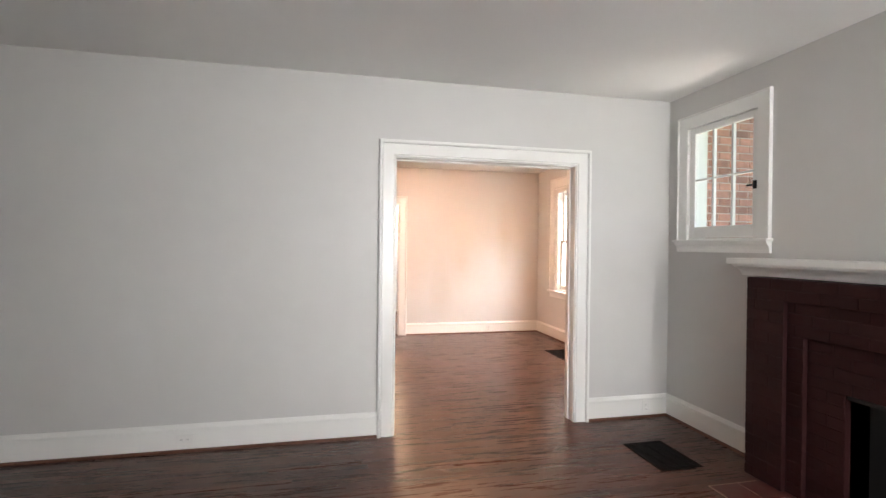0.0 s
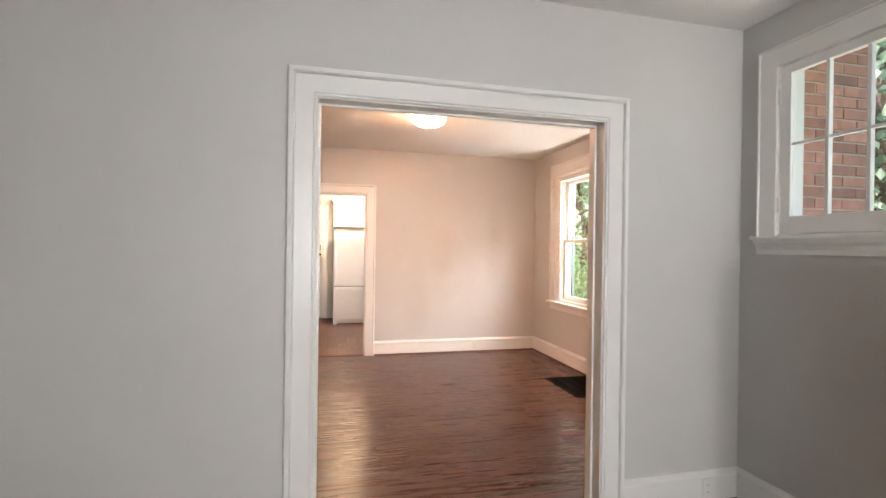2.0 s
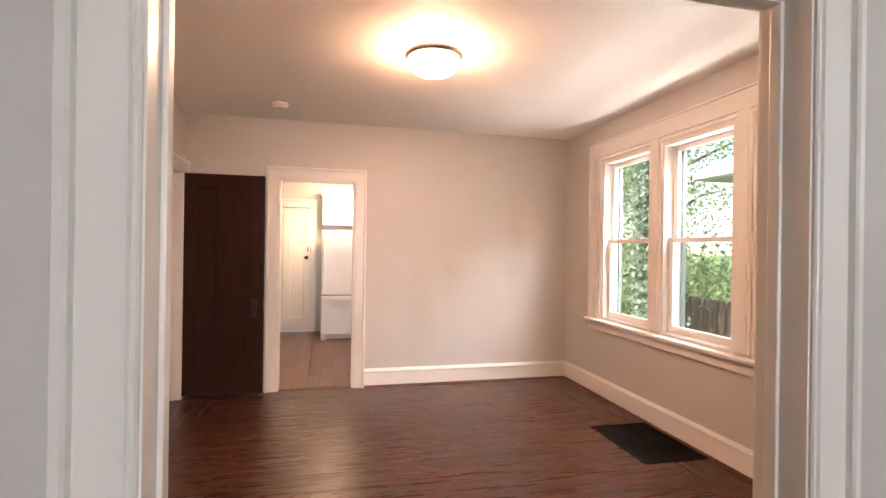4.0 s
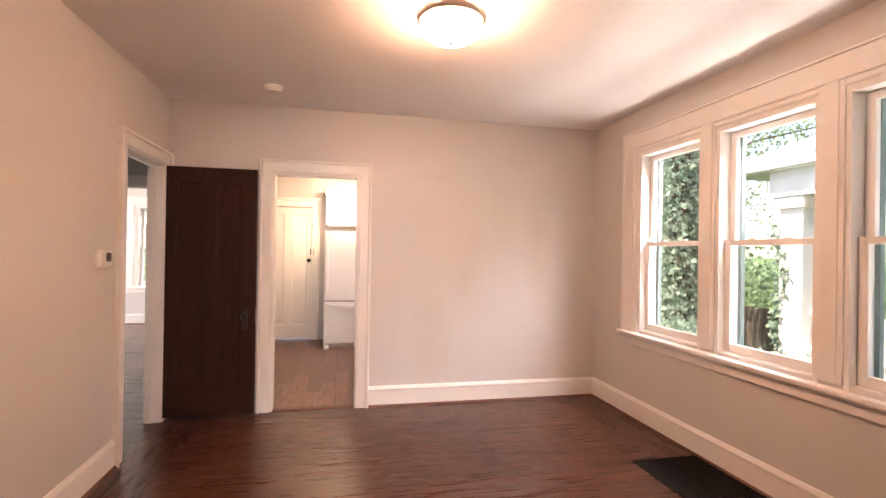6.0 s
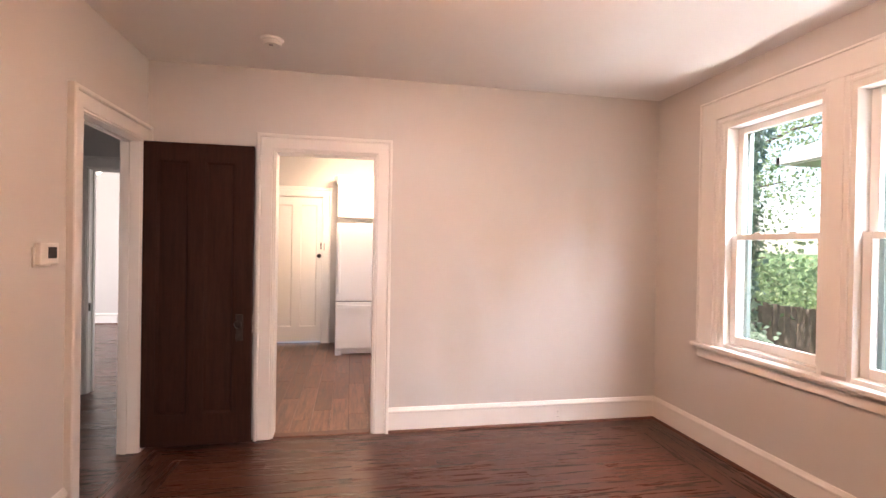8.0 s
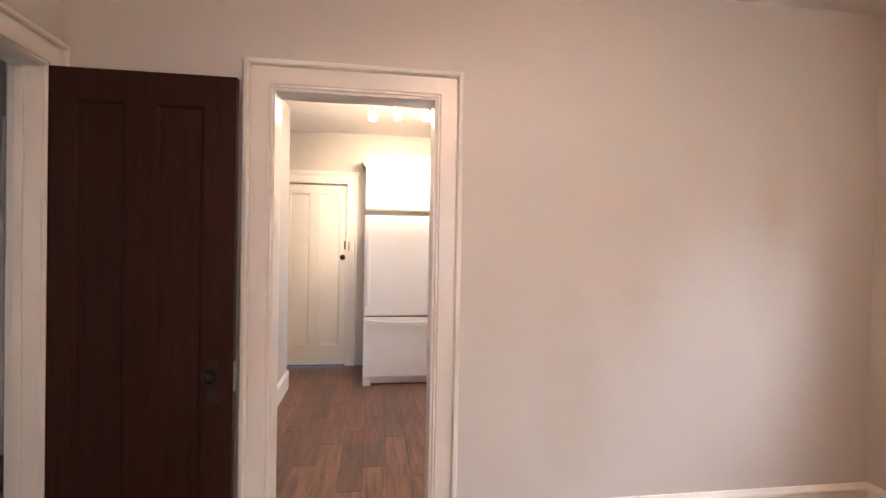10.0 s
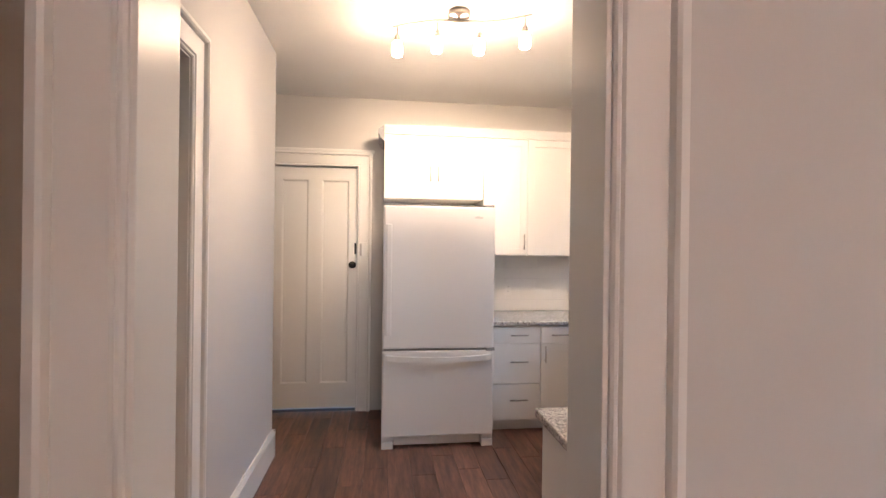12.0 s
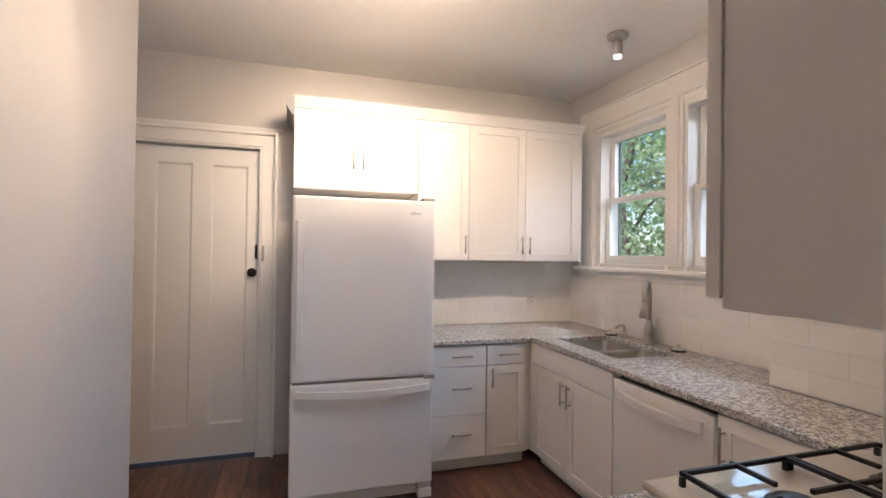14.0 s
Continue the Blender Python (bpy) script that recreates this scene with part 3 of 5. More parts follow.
part("frame", B(wbox(PS, 2.985, 0.0, 1.535, 2.996, -0.158, 2.468), wbox(PS, 3.671, 0.0, 1.535, 3.682, -0.158, 2.468), wbox(PS, 2.996, 0.0, 2.455, 3.671, -0.158, 2.468), wbox(PS, 2.996, 0, 1.5365, 3.671, -0.158, 1.546)), TRIM, sw)
cs = part("casement_sash", B(wbox(PS, 2.999, -0.004, 1.549, 3.044, -0.04, 2.452), wbox(PS, 3.609, -0.004, 1.549, 3.668, -0.04, 2.452), wbox(PS, 3.044, -0.004, 1.549, 3.609, -0.04, 1.640), wbox(PS, 3.044, -0.004, 2.405, 3.609, -0.04, 2.452), r=0.004), TRIM, sw)
GL, GZ = 0.565 / 3, (2.405 - 1.640) / 2
for k in (1, 2):
    part("glazing_bar", B(wbox(PS, 3.044 + GL * k - 0.009, -0.008, 1.640, 3.044 + GL * k + 0.009, -0.036, 2.405), r=0.003), TRIM, cs)
part("glazing_bar", B(wbox(PS, 3.044, -0.010, 1.640 + GZ - 0.008, 3.609, -0.034, 1.640 + GZ + 0.008), r=0.003), TRIM, cs)
for i in range(3):
    for j in range(2):
        g = part("pane", B(wbox(PS, 3.044 + GL * i, -0.02, 1.640 + GZ * j, 3.044 + GL * (i + 1), -0.023, 1.640 + GZ * (j + 1))), PANE, cs)
        g.visible_shadow = False
part("latch", B(wbox(PS, 3.008, 0.012, 1.89, 3.030, -0.004, 1.950), wbox(PS, 3.024, 0.024, 1.910, 3.072, 0.010, 1.924), r=0.003), IRON, cs, "black iron latch")
for z in (1.66, 2.25):
    part("hinge", B(wbox(PS, 3.662, 0.008, z, 3.677, -0.004, z + 0.085), r=0.002), TRIM, cs)

# unseen rear windows behind the walk, placed to shape the living room's daylight
room(0, 0)
window_group("window_5", plane_map("y", LIV_B, 1), RWIN, 0.8, 2.3, 0.2, "unseen triple white double-hung window, placed for the living room daylight")

# ---- doors ----
def panel_door(name, P, a0, a1, z0, z1, v0, v1, panels, material, label):
    """A stile-and-rail door with sunk panels, seen on the v0 face and the v1 face."""
    ob = thing(name, P((a0 + a1) / 2, v0, 0), label, "door", "", "structure" if name.startswith("door_") else "")
    bm = bmesh.new()
    xs = sorted({a0, a1, *(p[0] for p in panels), *(p[1] for p in panels)})
    zs = sorted({z0, z1, *(p[2] for p in panels), *(p[3] for p in panels)})
    part("core", B(wbox(P, a0 + 0.004, v0 - 0.013 if v0 > v1 else v0 + 0.013, z0 + 0.004, a1 - 0.004, v1 + 0.013 if v0 > v1 else v1 - 0.013, z1 - 0.004)), material, ob)
    for i in range(len(xs) - 1):
        col = [(xs[i], xs[i + 1], zs[j], zs[j + 1]) for j in range(len(zs) - 1) if not any(p[0] <= xs[i] + 1e-6 and p[1] >= xs[i + 1] - 1e-6 and p[2] <= zs[j] + 1e-6 and p[3] >= zs[j + 1] - 1e-6 for p in panels)]
        merged = []
        for c in col:
            if merged and abs(merged[-1][3] - c[2]) < 1e-6:
                merged[-1] = (c[0], c[1], merged[-1][2], c[3])
            else:
                merged.append(c)
        for c in merged:
            add(bm, wbox(P, c[0], v0, c[2], c[1], v1, c[3]))
    part("stiles_and_rails", bm, material, ob)
    lo, hi = max(v0, v1), min(v0, v1)
    for p in panels:
        for f in (lo, hi):
            s = 1 if f == lo else -1
            bm = bmesh.new()
            swept(bm, lambda a, v, z: P(a, f + s * v, z), p[0], p[1], p[2], p[3], [(0, -0.001), (-0.006, -0.002), (-0.014, -0.009), (-0.018, -0.013)], True)
            part("panel_moulding", bm, material, ob)
    return ob


# dark door standing open against the wall
room(-0.034, -0.128, 0.018)
PDD = plane_map("y", 8.115, -1)
dd = panel_door("open_door", PDD, -0.478, 0.292, 0.012, 2.155, 0.04, 0.0, [(-0.35, -0.14, 0.23, 2.03), (-0.035, 0.165, 0.23, 2.03)], DOORW, "dark brown stained panel door standing open")
lock = part("lock_plate", B((0.185, 8.068, 0.75, 0.232, 8.0755, 0.94), r=0.003), BRONZE, dd, "dark bronze escutcheon")
bm = bmesh.new()
lathe(bm, (0.208, 8.069, 0.875), [(0.0, 0.058), (0.018, 0.057), (0.026, 0.048), (0.024, 0.036), (0.012, 0.026), (0.010, 0.0)], 20, (0, -1, 0))
part("knob", bm, BRONZE, lock, "dark bronze door knob", True)
part("latch_plate", B((0.2915, 8.083, 0.80, 0.2935, 8.107, 0.93), (0.292, 8.088, 0.855, 0.302, 8.102, 0.885), r=0.001), NICKEL, dd, "worn metal latch in the door edge")
for z in (0.25, 1.95):
    bm = bmesh.new()
    cyl(bm, (-0.468, 8.07, z), (-0.468, 8.07, z + 0.09), 0.007)
    part("hinge", bm, BRONZE, dd)

# white back door of the kitchen
room(-0.073, 0.06)
PB = plane_map("y", 11.57, -1)
bd = panel_door("door_2", PB, -0.213, 0.603, 0.020, 2.16, -0.042, -0.082, [(-0.06, 0.175, 0.235, 2.05), (0.285, 0.53, 0.235, 2.05)], TRIM, "white painted two-panel back door, shut")
bm = bmesh.new()
lathe(bm, (0.563, 11.612, 1.295), [(0.0, 0.062), (0.020, 0.060), (0.032, 0.050), (0.032, 0.040), (0.020, 0.030), (0.011, 0.022), (0.011, 0.006), (0.026, 0.004), (0.026, 0.0)], 24, (0, -1, 0))
part("knob", bm, IRON, bd, "black round door knob", True)
part("keyhole_plate", B((0.578, 11.606, 1.39, 0.594, 11.613, 1.49), r=0.002), IRON, bd, "narrow black lock plate")
bdt = casing("door_2_trim", PB, -0.215, 0.605, 2.165, "white painted casing of the back door with a corniced head", False)
part("latch_keeper", B((0.628, 11.538, 1.375, 0.660, 11.556, 1.485), r=0.003), NICKEL, bdt, "old brushed metal latch keeper")
part("cornice", B((-0.36, 11.528, 2.285, 0.748, 11.57, 2.312), (-0.345, 11.540, 2.262, 0.735, 11.57, 2.285), r=0.005), TRIM, bdt)
part("latch_keeper", B((0.645, 11.537, 1.37, 0.690, 11.549, 1.495), (0.656, 11.533, 1.39, 0.678, 11.5375, 1.475), r=0.003), TRIM, bdt, "painted-over latch keeper")
part("stop", B((-0.215, 11.57, 0, -0.2135, 11.69, 2.165), (0.6035, 11.57, 0, 0.605, 11.69, 2.165), (-0.2, 11.655, 2.15, 0.59, 11.69, 2.165)), TRIM, bdt)
room(0, 0)
solid("threshold", B((OPEN_K[0] + 0.018, 8.055, -0.01, OPEN_K[1] - 0.018, 8.135, 0.012), r=0.005), SHOE, "reddish brown stained wooden threshold", "threshold", "structure")

# ---- living room: fireplace ----
room(0.05, -0.03, 0.015)
FY0, FY1, FX = 0.60, 2.83, 2.70
fp = thing("fireplace", (2.85, 1.72, 0), "dark maroon painted brick fireplace with a white mantel", "fireplace")
part("brick_core", B((FX + 0.003, FY0 + 0.008, 0.0, 2.947, FY0 + 0.268, 1.149), (FX + 0.003, FY1 - 0.268, 0.0, 2.947, FY1 - 0.008, 1.149), (FX + 0.003, FY0 + 0.008, 1.149, 2.947, FY1 - 0.008, 1.285), (FX + 0.033, FY0 + 0.268, 0.946, 2.947, FY1 - 0.268, 1.149), (FX + 0.033, FY0 + 0.268, 0.0, 2.947, FY0 + 0.373, 0.946), (FX + 0.033, FY1 - 0.373, 0.0, 2.947, FY1 - 0.268, 0.946), (FX + 0.063, FY0 + 0.373, 0.0, 2.947, 1.20, 0.946), (FX + 0.063, 2.24, 0.0, 2.947, FY1 - 0.373, 0.946), (FX + 0.063, 1.20, 0.68, 2.947, 2.24, 0.946)), MORTARM, fp)
part("lintel", B((FX + 0.064, 1.205, 0.655, FX + 0.14, 2.235, 0.677), r=0.003), IRON, fp, "black iron lintel")
part("firebox", B((2.935, 1.20, 0.0, 2.945, 2.24, 0.70), (FX + 0.1, 1.19, 0.0, 2.945, 1.20, 0.7), (FX + 0.1, 2.24, 0.0, 2.945, 2.25, 0.7), (FX + 0.1, 1.2, -0.005, 2.945, 2.24, 0.006)), SOOT_AND_SHADE, fp, "black sooty firebox")
mt = part("mantel", B((2.655, 0.48, 1.365, 2.949, 2.955, 1.405), r=0.006), TRIM, fp, "white painted wooden mantel shelf")
bm = bmesh.new()
run(bm, (2.949, 0.505), (2.949, 2.93), (-1, 0), [(0.0, 1.29), (0.185, 1.29), (0.190, 1.30), (0.200, 1.315), (0.222, 1.335), (0.245, 1.345), (0.262, 1.352), (0.268, 1.365), (0.0, 1.365)])
part("bed_moulding", bm, TRIM, mt)
BRICKS = {}
nrow, bh = 19, 1.285 / 19


def fire_brick(length, loc, rz):
    key = round(length, 3)
    if key not in BRICKS:
        BRICKS[key] = mesh_of("brick", B((-key / 2, -0.045, -0.0313, key / 2, 0.045, 0.0313), r=0.004), FIREBRICK)
    piece("brick", BRICKS[key], fp, loc, rz)


def lay(y0, y1, x, r0, r1):
    """Courses of running bond between y0 and y1."""
    for r in range(r0, r1):
        y, n = y0, 0
        while y < y1 - 0.02:
            ln = 0.099 if (r % 2 and n == 0) else 0.205
            if y1 - (y + ln) < 0.045:
                ln = y1 - y
            fire_brick(ln - 0.006, (x + 0.045 + random.uniform(-0.0012, 0.0012), y + ln / 2, bh * (r + 0.5)), math.pi / 2)
            y, n = y + ln, n + 1


lay(FY0, FY0 + 0.27, FX, 0, 17)
lay(FY1 - 0.27, FY1, FX, 0, 17)
lay(FY0, FY1, FX, 17, 19)
lay(FY0 + 0.27, FY1 - 0.27, FX + 0.03, 14, 17)
lay(FY0 + 0.27, FY0 + 0.375, FX + 0.03, 0, 14)
lay(FY1 - 0.375, FY1 - 0.27, FX + 0.03, 0, 14)
lay(FY0 + 0.375, FY1 - 0.375, FX + 0.06, 10, 14)
lay(FY0 + 0.375, 1.20, FX + 0.06, 0, 10)
lay(2.24, FY1 - 0.375, FX + 0.06, 0, 10)
for r in range(nrow):
    for e, s in ((FY1, -1), (FY0, 1)):
        fire_brick(0.19 if r % 2 == 0 else 0.12, (2.845 if r % 2 == 0 else 2.86, e + s * 0.042, bh * (r + 0.5)), 0)

room(0.05, -0.03)
hearth = thing("hearth", (2.45, 1.75, 0), "flush hearth of dark red square tiles with pale joints", "hearth", "", "structure")
part("bed", B((2.342, 0.468, -0.02, 2.70, 2.738, 0.0012)), PALEGROUT, hearth)
HT = mesh_of("hearth_tile", B((-0.0995, -0.0995, -0.006, 0.0995, 0.0995, 0.004), r=0.003), HEARTHT)
for i in range(2):
    for j in range(11):
        piece("tile", HT, hearth, (2.45 + 0.205 * i, 2.6275 - 0.205 * j, 0.0))


def register(name, x0, y0, x1, y1, n, across, label):
    """A floor register: a frame with louvres over a flat sheet coloured as duct shade."""
    ob = thing(name, ((x0 + x1) / 2, (y0 + y1) / 2, 0), label, "floor register")
    f = 0.022
    part("frame", B((x0, y0, 0, x1, y0 + f, 0.007), (x0, y1 - f, 0, x1, y1, 0.007), (x0, y0 + f, 0, x0 + f, y1 - f, 0.007), (x1 - f, y0 + f, 0, x1, y1 - f, 0.007), r=0.002), VENTM, ob)
    # flat black sheet: the dark of the duct is put into its colour
    part("duct", B((x0 + f, y0 + f, -0.01, x1 - f, y1 - f, 0.0008)), SOOT_AND_SHADE, ob)
    bm = bmesh.new()
    for i in range(n):
        if across:
            y = y0 + f + (y1 - y0 - 2 * f) * (i + 0.5) / n
            add(bm, (x0 + f, y - 0.003, 0.001, x1 - f, y + 0.003, 0.0055))
        else:
            x = x0 + f + (x1 - x0 - 2 * f) * (i + 0.5) / n
            add(bm, (x - 0.003, y0 + f, 0.001, x + 0.003, y1 - f, 0.0055))
    for k in (0.25, 0.5, 0.75):
        if across:
            x = x0 + (x1 - x0) * k
            add(bm, (x - 0.004, y0 + f, 0.001, x + 0.004, y1 - f, 0.006))
        else:
            y = y0 + (y1 - y0) * k
            add(bm, (x0 + f, y - 0.004, 0.001, x1 - f, y + 0.004, 0.006))
    part("grille", bm, VENTM, ob)


register("floor_register", 2.185, 2.965, 2.505, 3.405, 22, True, "black metal floor register with fine louvres")
room(0, 0)
register("floor_register", 3.045, 5.82, 3.572, 6.545, 34, True, "large black metal return grille in the floor")


def outlet(P, a, z, label="white duplex outlet plate", v=0.0, switch=False, w=0.07, h=0.115):
    ob = thing("wall_outlet" if not switch else "light_switch", P(a, v, z), label, "outlet" if not switch else "switch")
    part("plate", B(wbox(P, a - w / 2, v, z - h / 2, a + w / 2, v + 0.006, z + h / 2), r=0.002), PLASTIC, ob)
    wide = w > h
    if switch:
        part("toggle", B(wbox(P, a - 0.005, v + 0.006, z - 0.012, a + 0.005, v + 0.016, z + 0.012), r=0.002), PLASTIC, ob)
        return
    for s in (-1, 1):
        ca, cz = (a + s * 0.02, z) if wide else (a, z + s * 0.02)
        r = part("socket", B(wbox(P, ca - 0.014, v + 0.006, cz - 0.014, ca + 0.014, v + 0.0085, cz + 0.014), r=0.003), PLASTIC, ob)
        for k in (-0.005, 0.005):
            part("slot", B(wbox(P, ca + k - 0.001, v + 0.0085, cz - 0.004, ca + k + 0.001, v + 0.0092, cz + 0.005)), DARKP, r)


outlet(PA, -0.92, 0.09, "white duplex outlet set in the baseboard", 0.016, w=0.115, h=0.07)
outlet(PA, 2.778, 0.092, "white duplex outlet set in the baseboard", 0.016)
outlet(PK, 2.686, 0.083, "white duplex outlet set in the baseboard", 0.016)
outlet(PP, 9.415, 0.95, "white duplex outlet beside the pantry doorway")

# ---- dining room ----
room(-0.018, -0.135)
lamp = thing("ceiling_lamp", (1.56, 6.12, CEIL), "lit flush ceiling lamp with opal bowl and bronze rim", "ceiling lamp")
bm = bmesh.new()
lathe(bm, (1.56, 6.12, CEIL), [(0.168, -0.024), (0.184, -0.024), (0.190, -0.032), (0.186, -0.050), (0.176, -0.062), (0.164, -0.064), (0.164, -0.050), (0.168, -0.024)], 48)
part("rim", bm, NICKEL, lamp, "brushed bronze rim", True)
bm = bmesh.new()
cyl(bm, (1.56, 6.12, CEIL - 0.03), (1.56, 6.12, CEIL), 0.055, n=24)
for k in range(3):
    a = 2.1 * k
    cyl(bm, (1.56, 6.12, CEIL - 0.026), (1.56 + 0.17 * math.cos(a), 6.12 + 0.17 * math.sin(a), CEIL - 0.030), 0.006, n=8)
part("canopy", bm, NICKEL, lamp)
bm = bmesh.new()
lathe(bm, (1.56, 6.12, CEIL), [(0.162, -0.045), (0.164, -0.075), (0.160, -0.100), (0.146, -0.126), (0.118, -0.147), (0.078, -0.160), (0.035, -0.166), (0.0, -0.167)], 48)
part("bowl", bm, DININGLAMP, lamp, "glowing opal glass bowl", True)
bm = bmesh.new()
lathe(bm, (1.56, 6.12, CEIL), [(0.0, -0.165), (0.013, -0.167), (0.013, -0.173), (0.007, -0.177), (0.008, -0.185), (0.0, -0.189)], 16)
part("finial", bm, NICKEL, lamp, "", True)

room(-0.03, -0.10)
sm = thing("smoke_detector", (0.47, 7.60, CEIL), "round white smoke detector on the ceiling", "smoke detector")
bm = bmesh.new()
lathe(bm, (0.47, 7.60, CEIL), [(0.0, 0.0), (0.072, 0.0), (0.072, -0.014), (0.066, -0.018), (0.060, -0.020), (0.060, -0.026), (0.052, -0.040), (0.0, -0.042)], 32)
part("body", bm, PLASTIC, sm)
part("test_button", B((0.455, 7.57, CEIL - 0.045, 0.48, 7.595, CEIL - 0.0415), r=0.002), GREYP, sm)

room(-0.027, -0.105, 0.01)
th = thing("thermostat", (-0.46, 6.985, 1.40), "small white wall thermostat with a dark display", "thermostat")
part("body", B((-0.46, 6.915, 1.345, -0.432, 7.06, 1.45), r=0.006), PLASTIC, th)
part("display", B((-0.4325, 6.975, 1.375, -0.429, 7.04, 1.43), r=0.002), DARKP, th)
part("wall_plate", B((-0.46, 6.90, 1.335, -0.453, 7.03, 1.43), r=0.002), PLASTIC, th)

# lamp in the far room
room(-0.15, -0.3)
bl = thing("ceiling_lamp", (-3.03, 13.3, CEIL), "round opal ceiling lamp in the far room", "ceiling lamp")
bm = bmesh.new()
lathe(bm, (-3.03, 13.3, CEIL), [(0.05, 0.0), (0.05, -0.10), (0.12, -0.106), (0.13, -0.13), (0.125, -0.195), (0.09, -0.232), (0.0, -0.24)], 32)
part("bowl", bm, glowing("dim_opal_glass", (1.0, 0.93, 0.82), 1.5), bl, "", True)
bm = bmesh.new()
cyl(bm, (-3.03, 13.3, CEIL - 0.57), (-3.03, 13.3, CEIL - 0.23), 0.004, n=8)
lathe(bm, (-3.03, 13.3, CEIL - 0.57), [(0.0, 0.0), (0.008, -0.006), (0.010, -0.024), (0.005, -0.036), (0.0, -0.037)], 12)
part("pull_chain", bm, NICKEL, bl, "thin metal pull chain", True)

# ---- kitchen: refrigerator ----
room(-0.068, 0.14)
fr = thing("refrigerator", (1.235, 11.05, 0), "white bottom-freezer refrigerator with curved handles", "refrigerator")
X0, X1, YF = 0.830, 1.648, 10.620
part("body", B((X0 + 0.006, YF + 0.075, 0.035, X1 - 0.006, 11.40, 1.745), r=0.008), APPL, fr)
part("upper_door", B((X0, YF, 0.722, X1, YF + 0.07, 1.758), r=0.014), APPL, fr)
part("freezer_drawer", B((X0, YF, 0.085, X1, YF + 0.07, 0.706), r=0.014), APPL, fr)
part("gasket", B((X0 + 0.012, YF + 0.02, 0.70, X1 - 0.012, YF + 0.08, 0.73), (X0 + 0.01, YF + 0.068, 0.09, X1 - 0.01, YF + 0.0755, 1.75)), GREYP, fr, "grey rubber gasket")
part("grille", B((X0 + 0.09, YF + 0.05, 0.012, X1 - 0.09, YF + 0.09, 0.08), r=0.004), APPL, fr)
for a, b in ((X0 + 0.002, X0 + 0.085), (X1 - 0.085, X1 - 0.002)):
    part("foot", B((a, YF + 0.005, 0.0, b, YF + 0.12, 0.05), (a, YF + 0.02, 0.05, b, YF + 0.1, 0.082), r=0.005), APPL, fr)
part("hinge_cover", B((X1 - 0.075, YF + 0.01, 1.758, X1 - 0.005, YF + 0.11, 1.775), r=0.004), GREYP, fr, "grey hinge cover")
part("lower_hinge", B((X1 - 0.06, YF - 0.006, 0.703, X1 + 0.004, YF + 0.05, 0.724), r=0.003), GREYP, fr)
bm = B((X0 + 0.022, YF - 0.046, 0.825, X0 + 0.062, YF - 0.022, 1.620), r=0.009)
add(bm, (X0 + 0.024, YF - 0.03, 0.83, X0 + 0.060, YF + 0.006, 0.875), (X0 + 0.024, YF - 0.03, 1.570, X0 + 0.060, YF + 0.006, 1.615), r=0.004)
part("door_handle", bm, APPL, fr, "long white vertical handle")
bm = bmesh.new()
N = 24
rings = []
for i in range(N + 1):
    f = i / N
    x = X0 + 0.028 + (X1 - X0 - 0.056) * f
    bow = math.sin(math.pi * f)
    y, z = YF - 0.012 - 0.036 * bow ** 0.6, 0.662 - 0.012 * bow
    rings.append([bm.verts.new((x, y + a, z + b)) for a, b in ((-0.008, -0.018), (0.01, -0.020), (0.01, 0.020), (-0.008, 0.018))])
for a, b in zip(rings, rings[1:]):
    for i in range(4):
        bm.faces.new((a[i], a[(i + 1) % 4], b[(i + 1) % 4], b[i]))
bm.faces.new(rings[0][::-1]), bm.faces.new(rings[-1])
add(bm, (X0 + 0.028, YF - 0.01, 0.645, X0 + 0.055, YF + 0.004, 0.68), (X1 - 0.055, YF - 0.01, 0.645, X1 - 0.028, YF + 0.004, 0.68))
part("drawer_handle", bm, APPL, fr, "bowed white drawer handle")
part("badge", B((X1 - 0.155, YF - 0.0012, 1.672, X1 - 0.092, YF + 0.001, 1.684), (X1 - 0.14, YF - 0.0012, 1.684, X1 - 0.12, YF + 0.001, 1.690)), BADGE, fr, "small silver badge")
for z in (1.52, 0.895):
    part("screw_cap", B((X1 - 0.035, YF - 0.002, z, X1 - 0.025, YF + 0.002, z + 0.010), r=0.001), PLASTIC, fr)


# ---- kitchen cabinets ----
def pull(bm, P, a, z, length, upright, v):
    """A bar pull on two posts."""
    h = length / 2
    if upright:
        cyl(bm, P(a, v + 0.028, z - h), P(a, v + 0.028, z + h), 0.0055, n=12)
        for s in (-1, 1):
            cyl(bm, P(a, v, z + s * h * 0.7), P(a, v + 0.03, z + s * h * 0.7), 0.004, n=8)
    else:
        cyl(bm, P(a - h, v + 0.028, z), P(a + h, v + 0.028, z), 0.0055, n=12)
        for s in (-1, 1):
            cyl(bm, P(a + s * h * 0.7, v, z), P(a + s * h * 0.7, v + 0.03, z), 0.004, n=8)


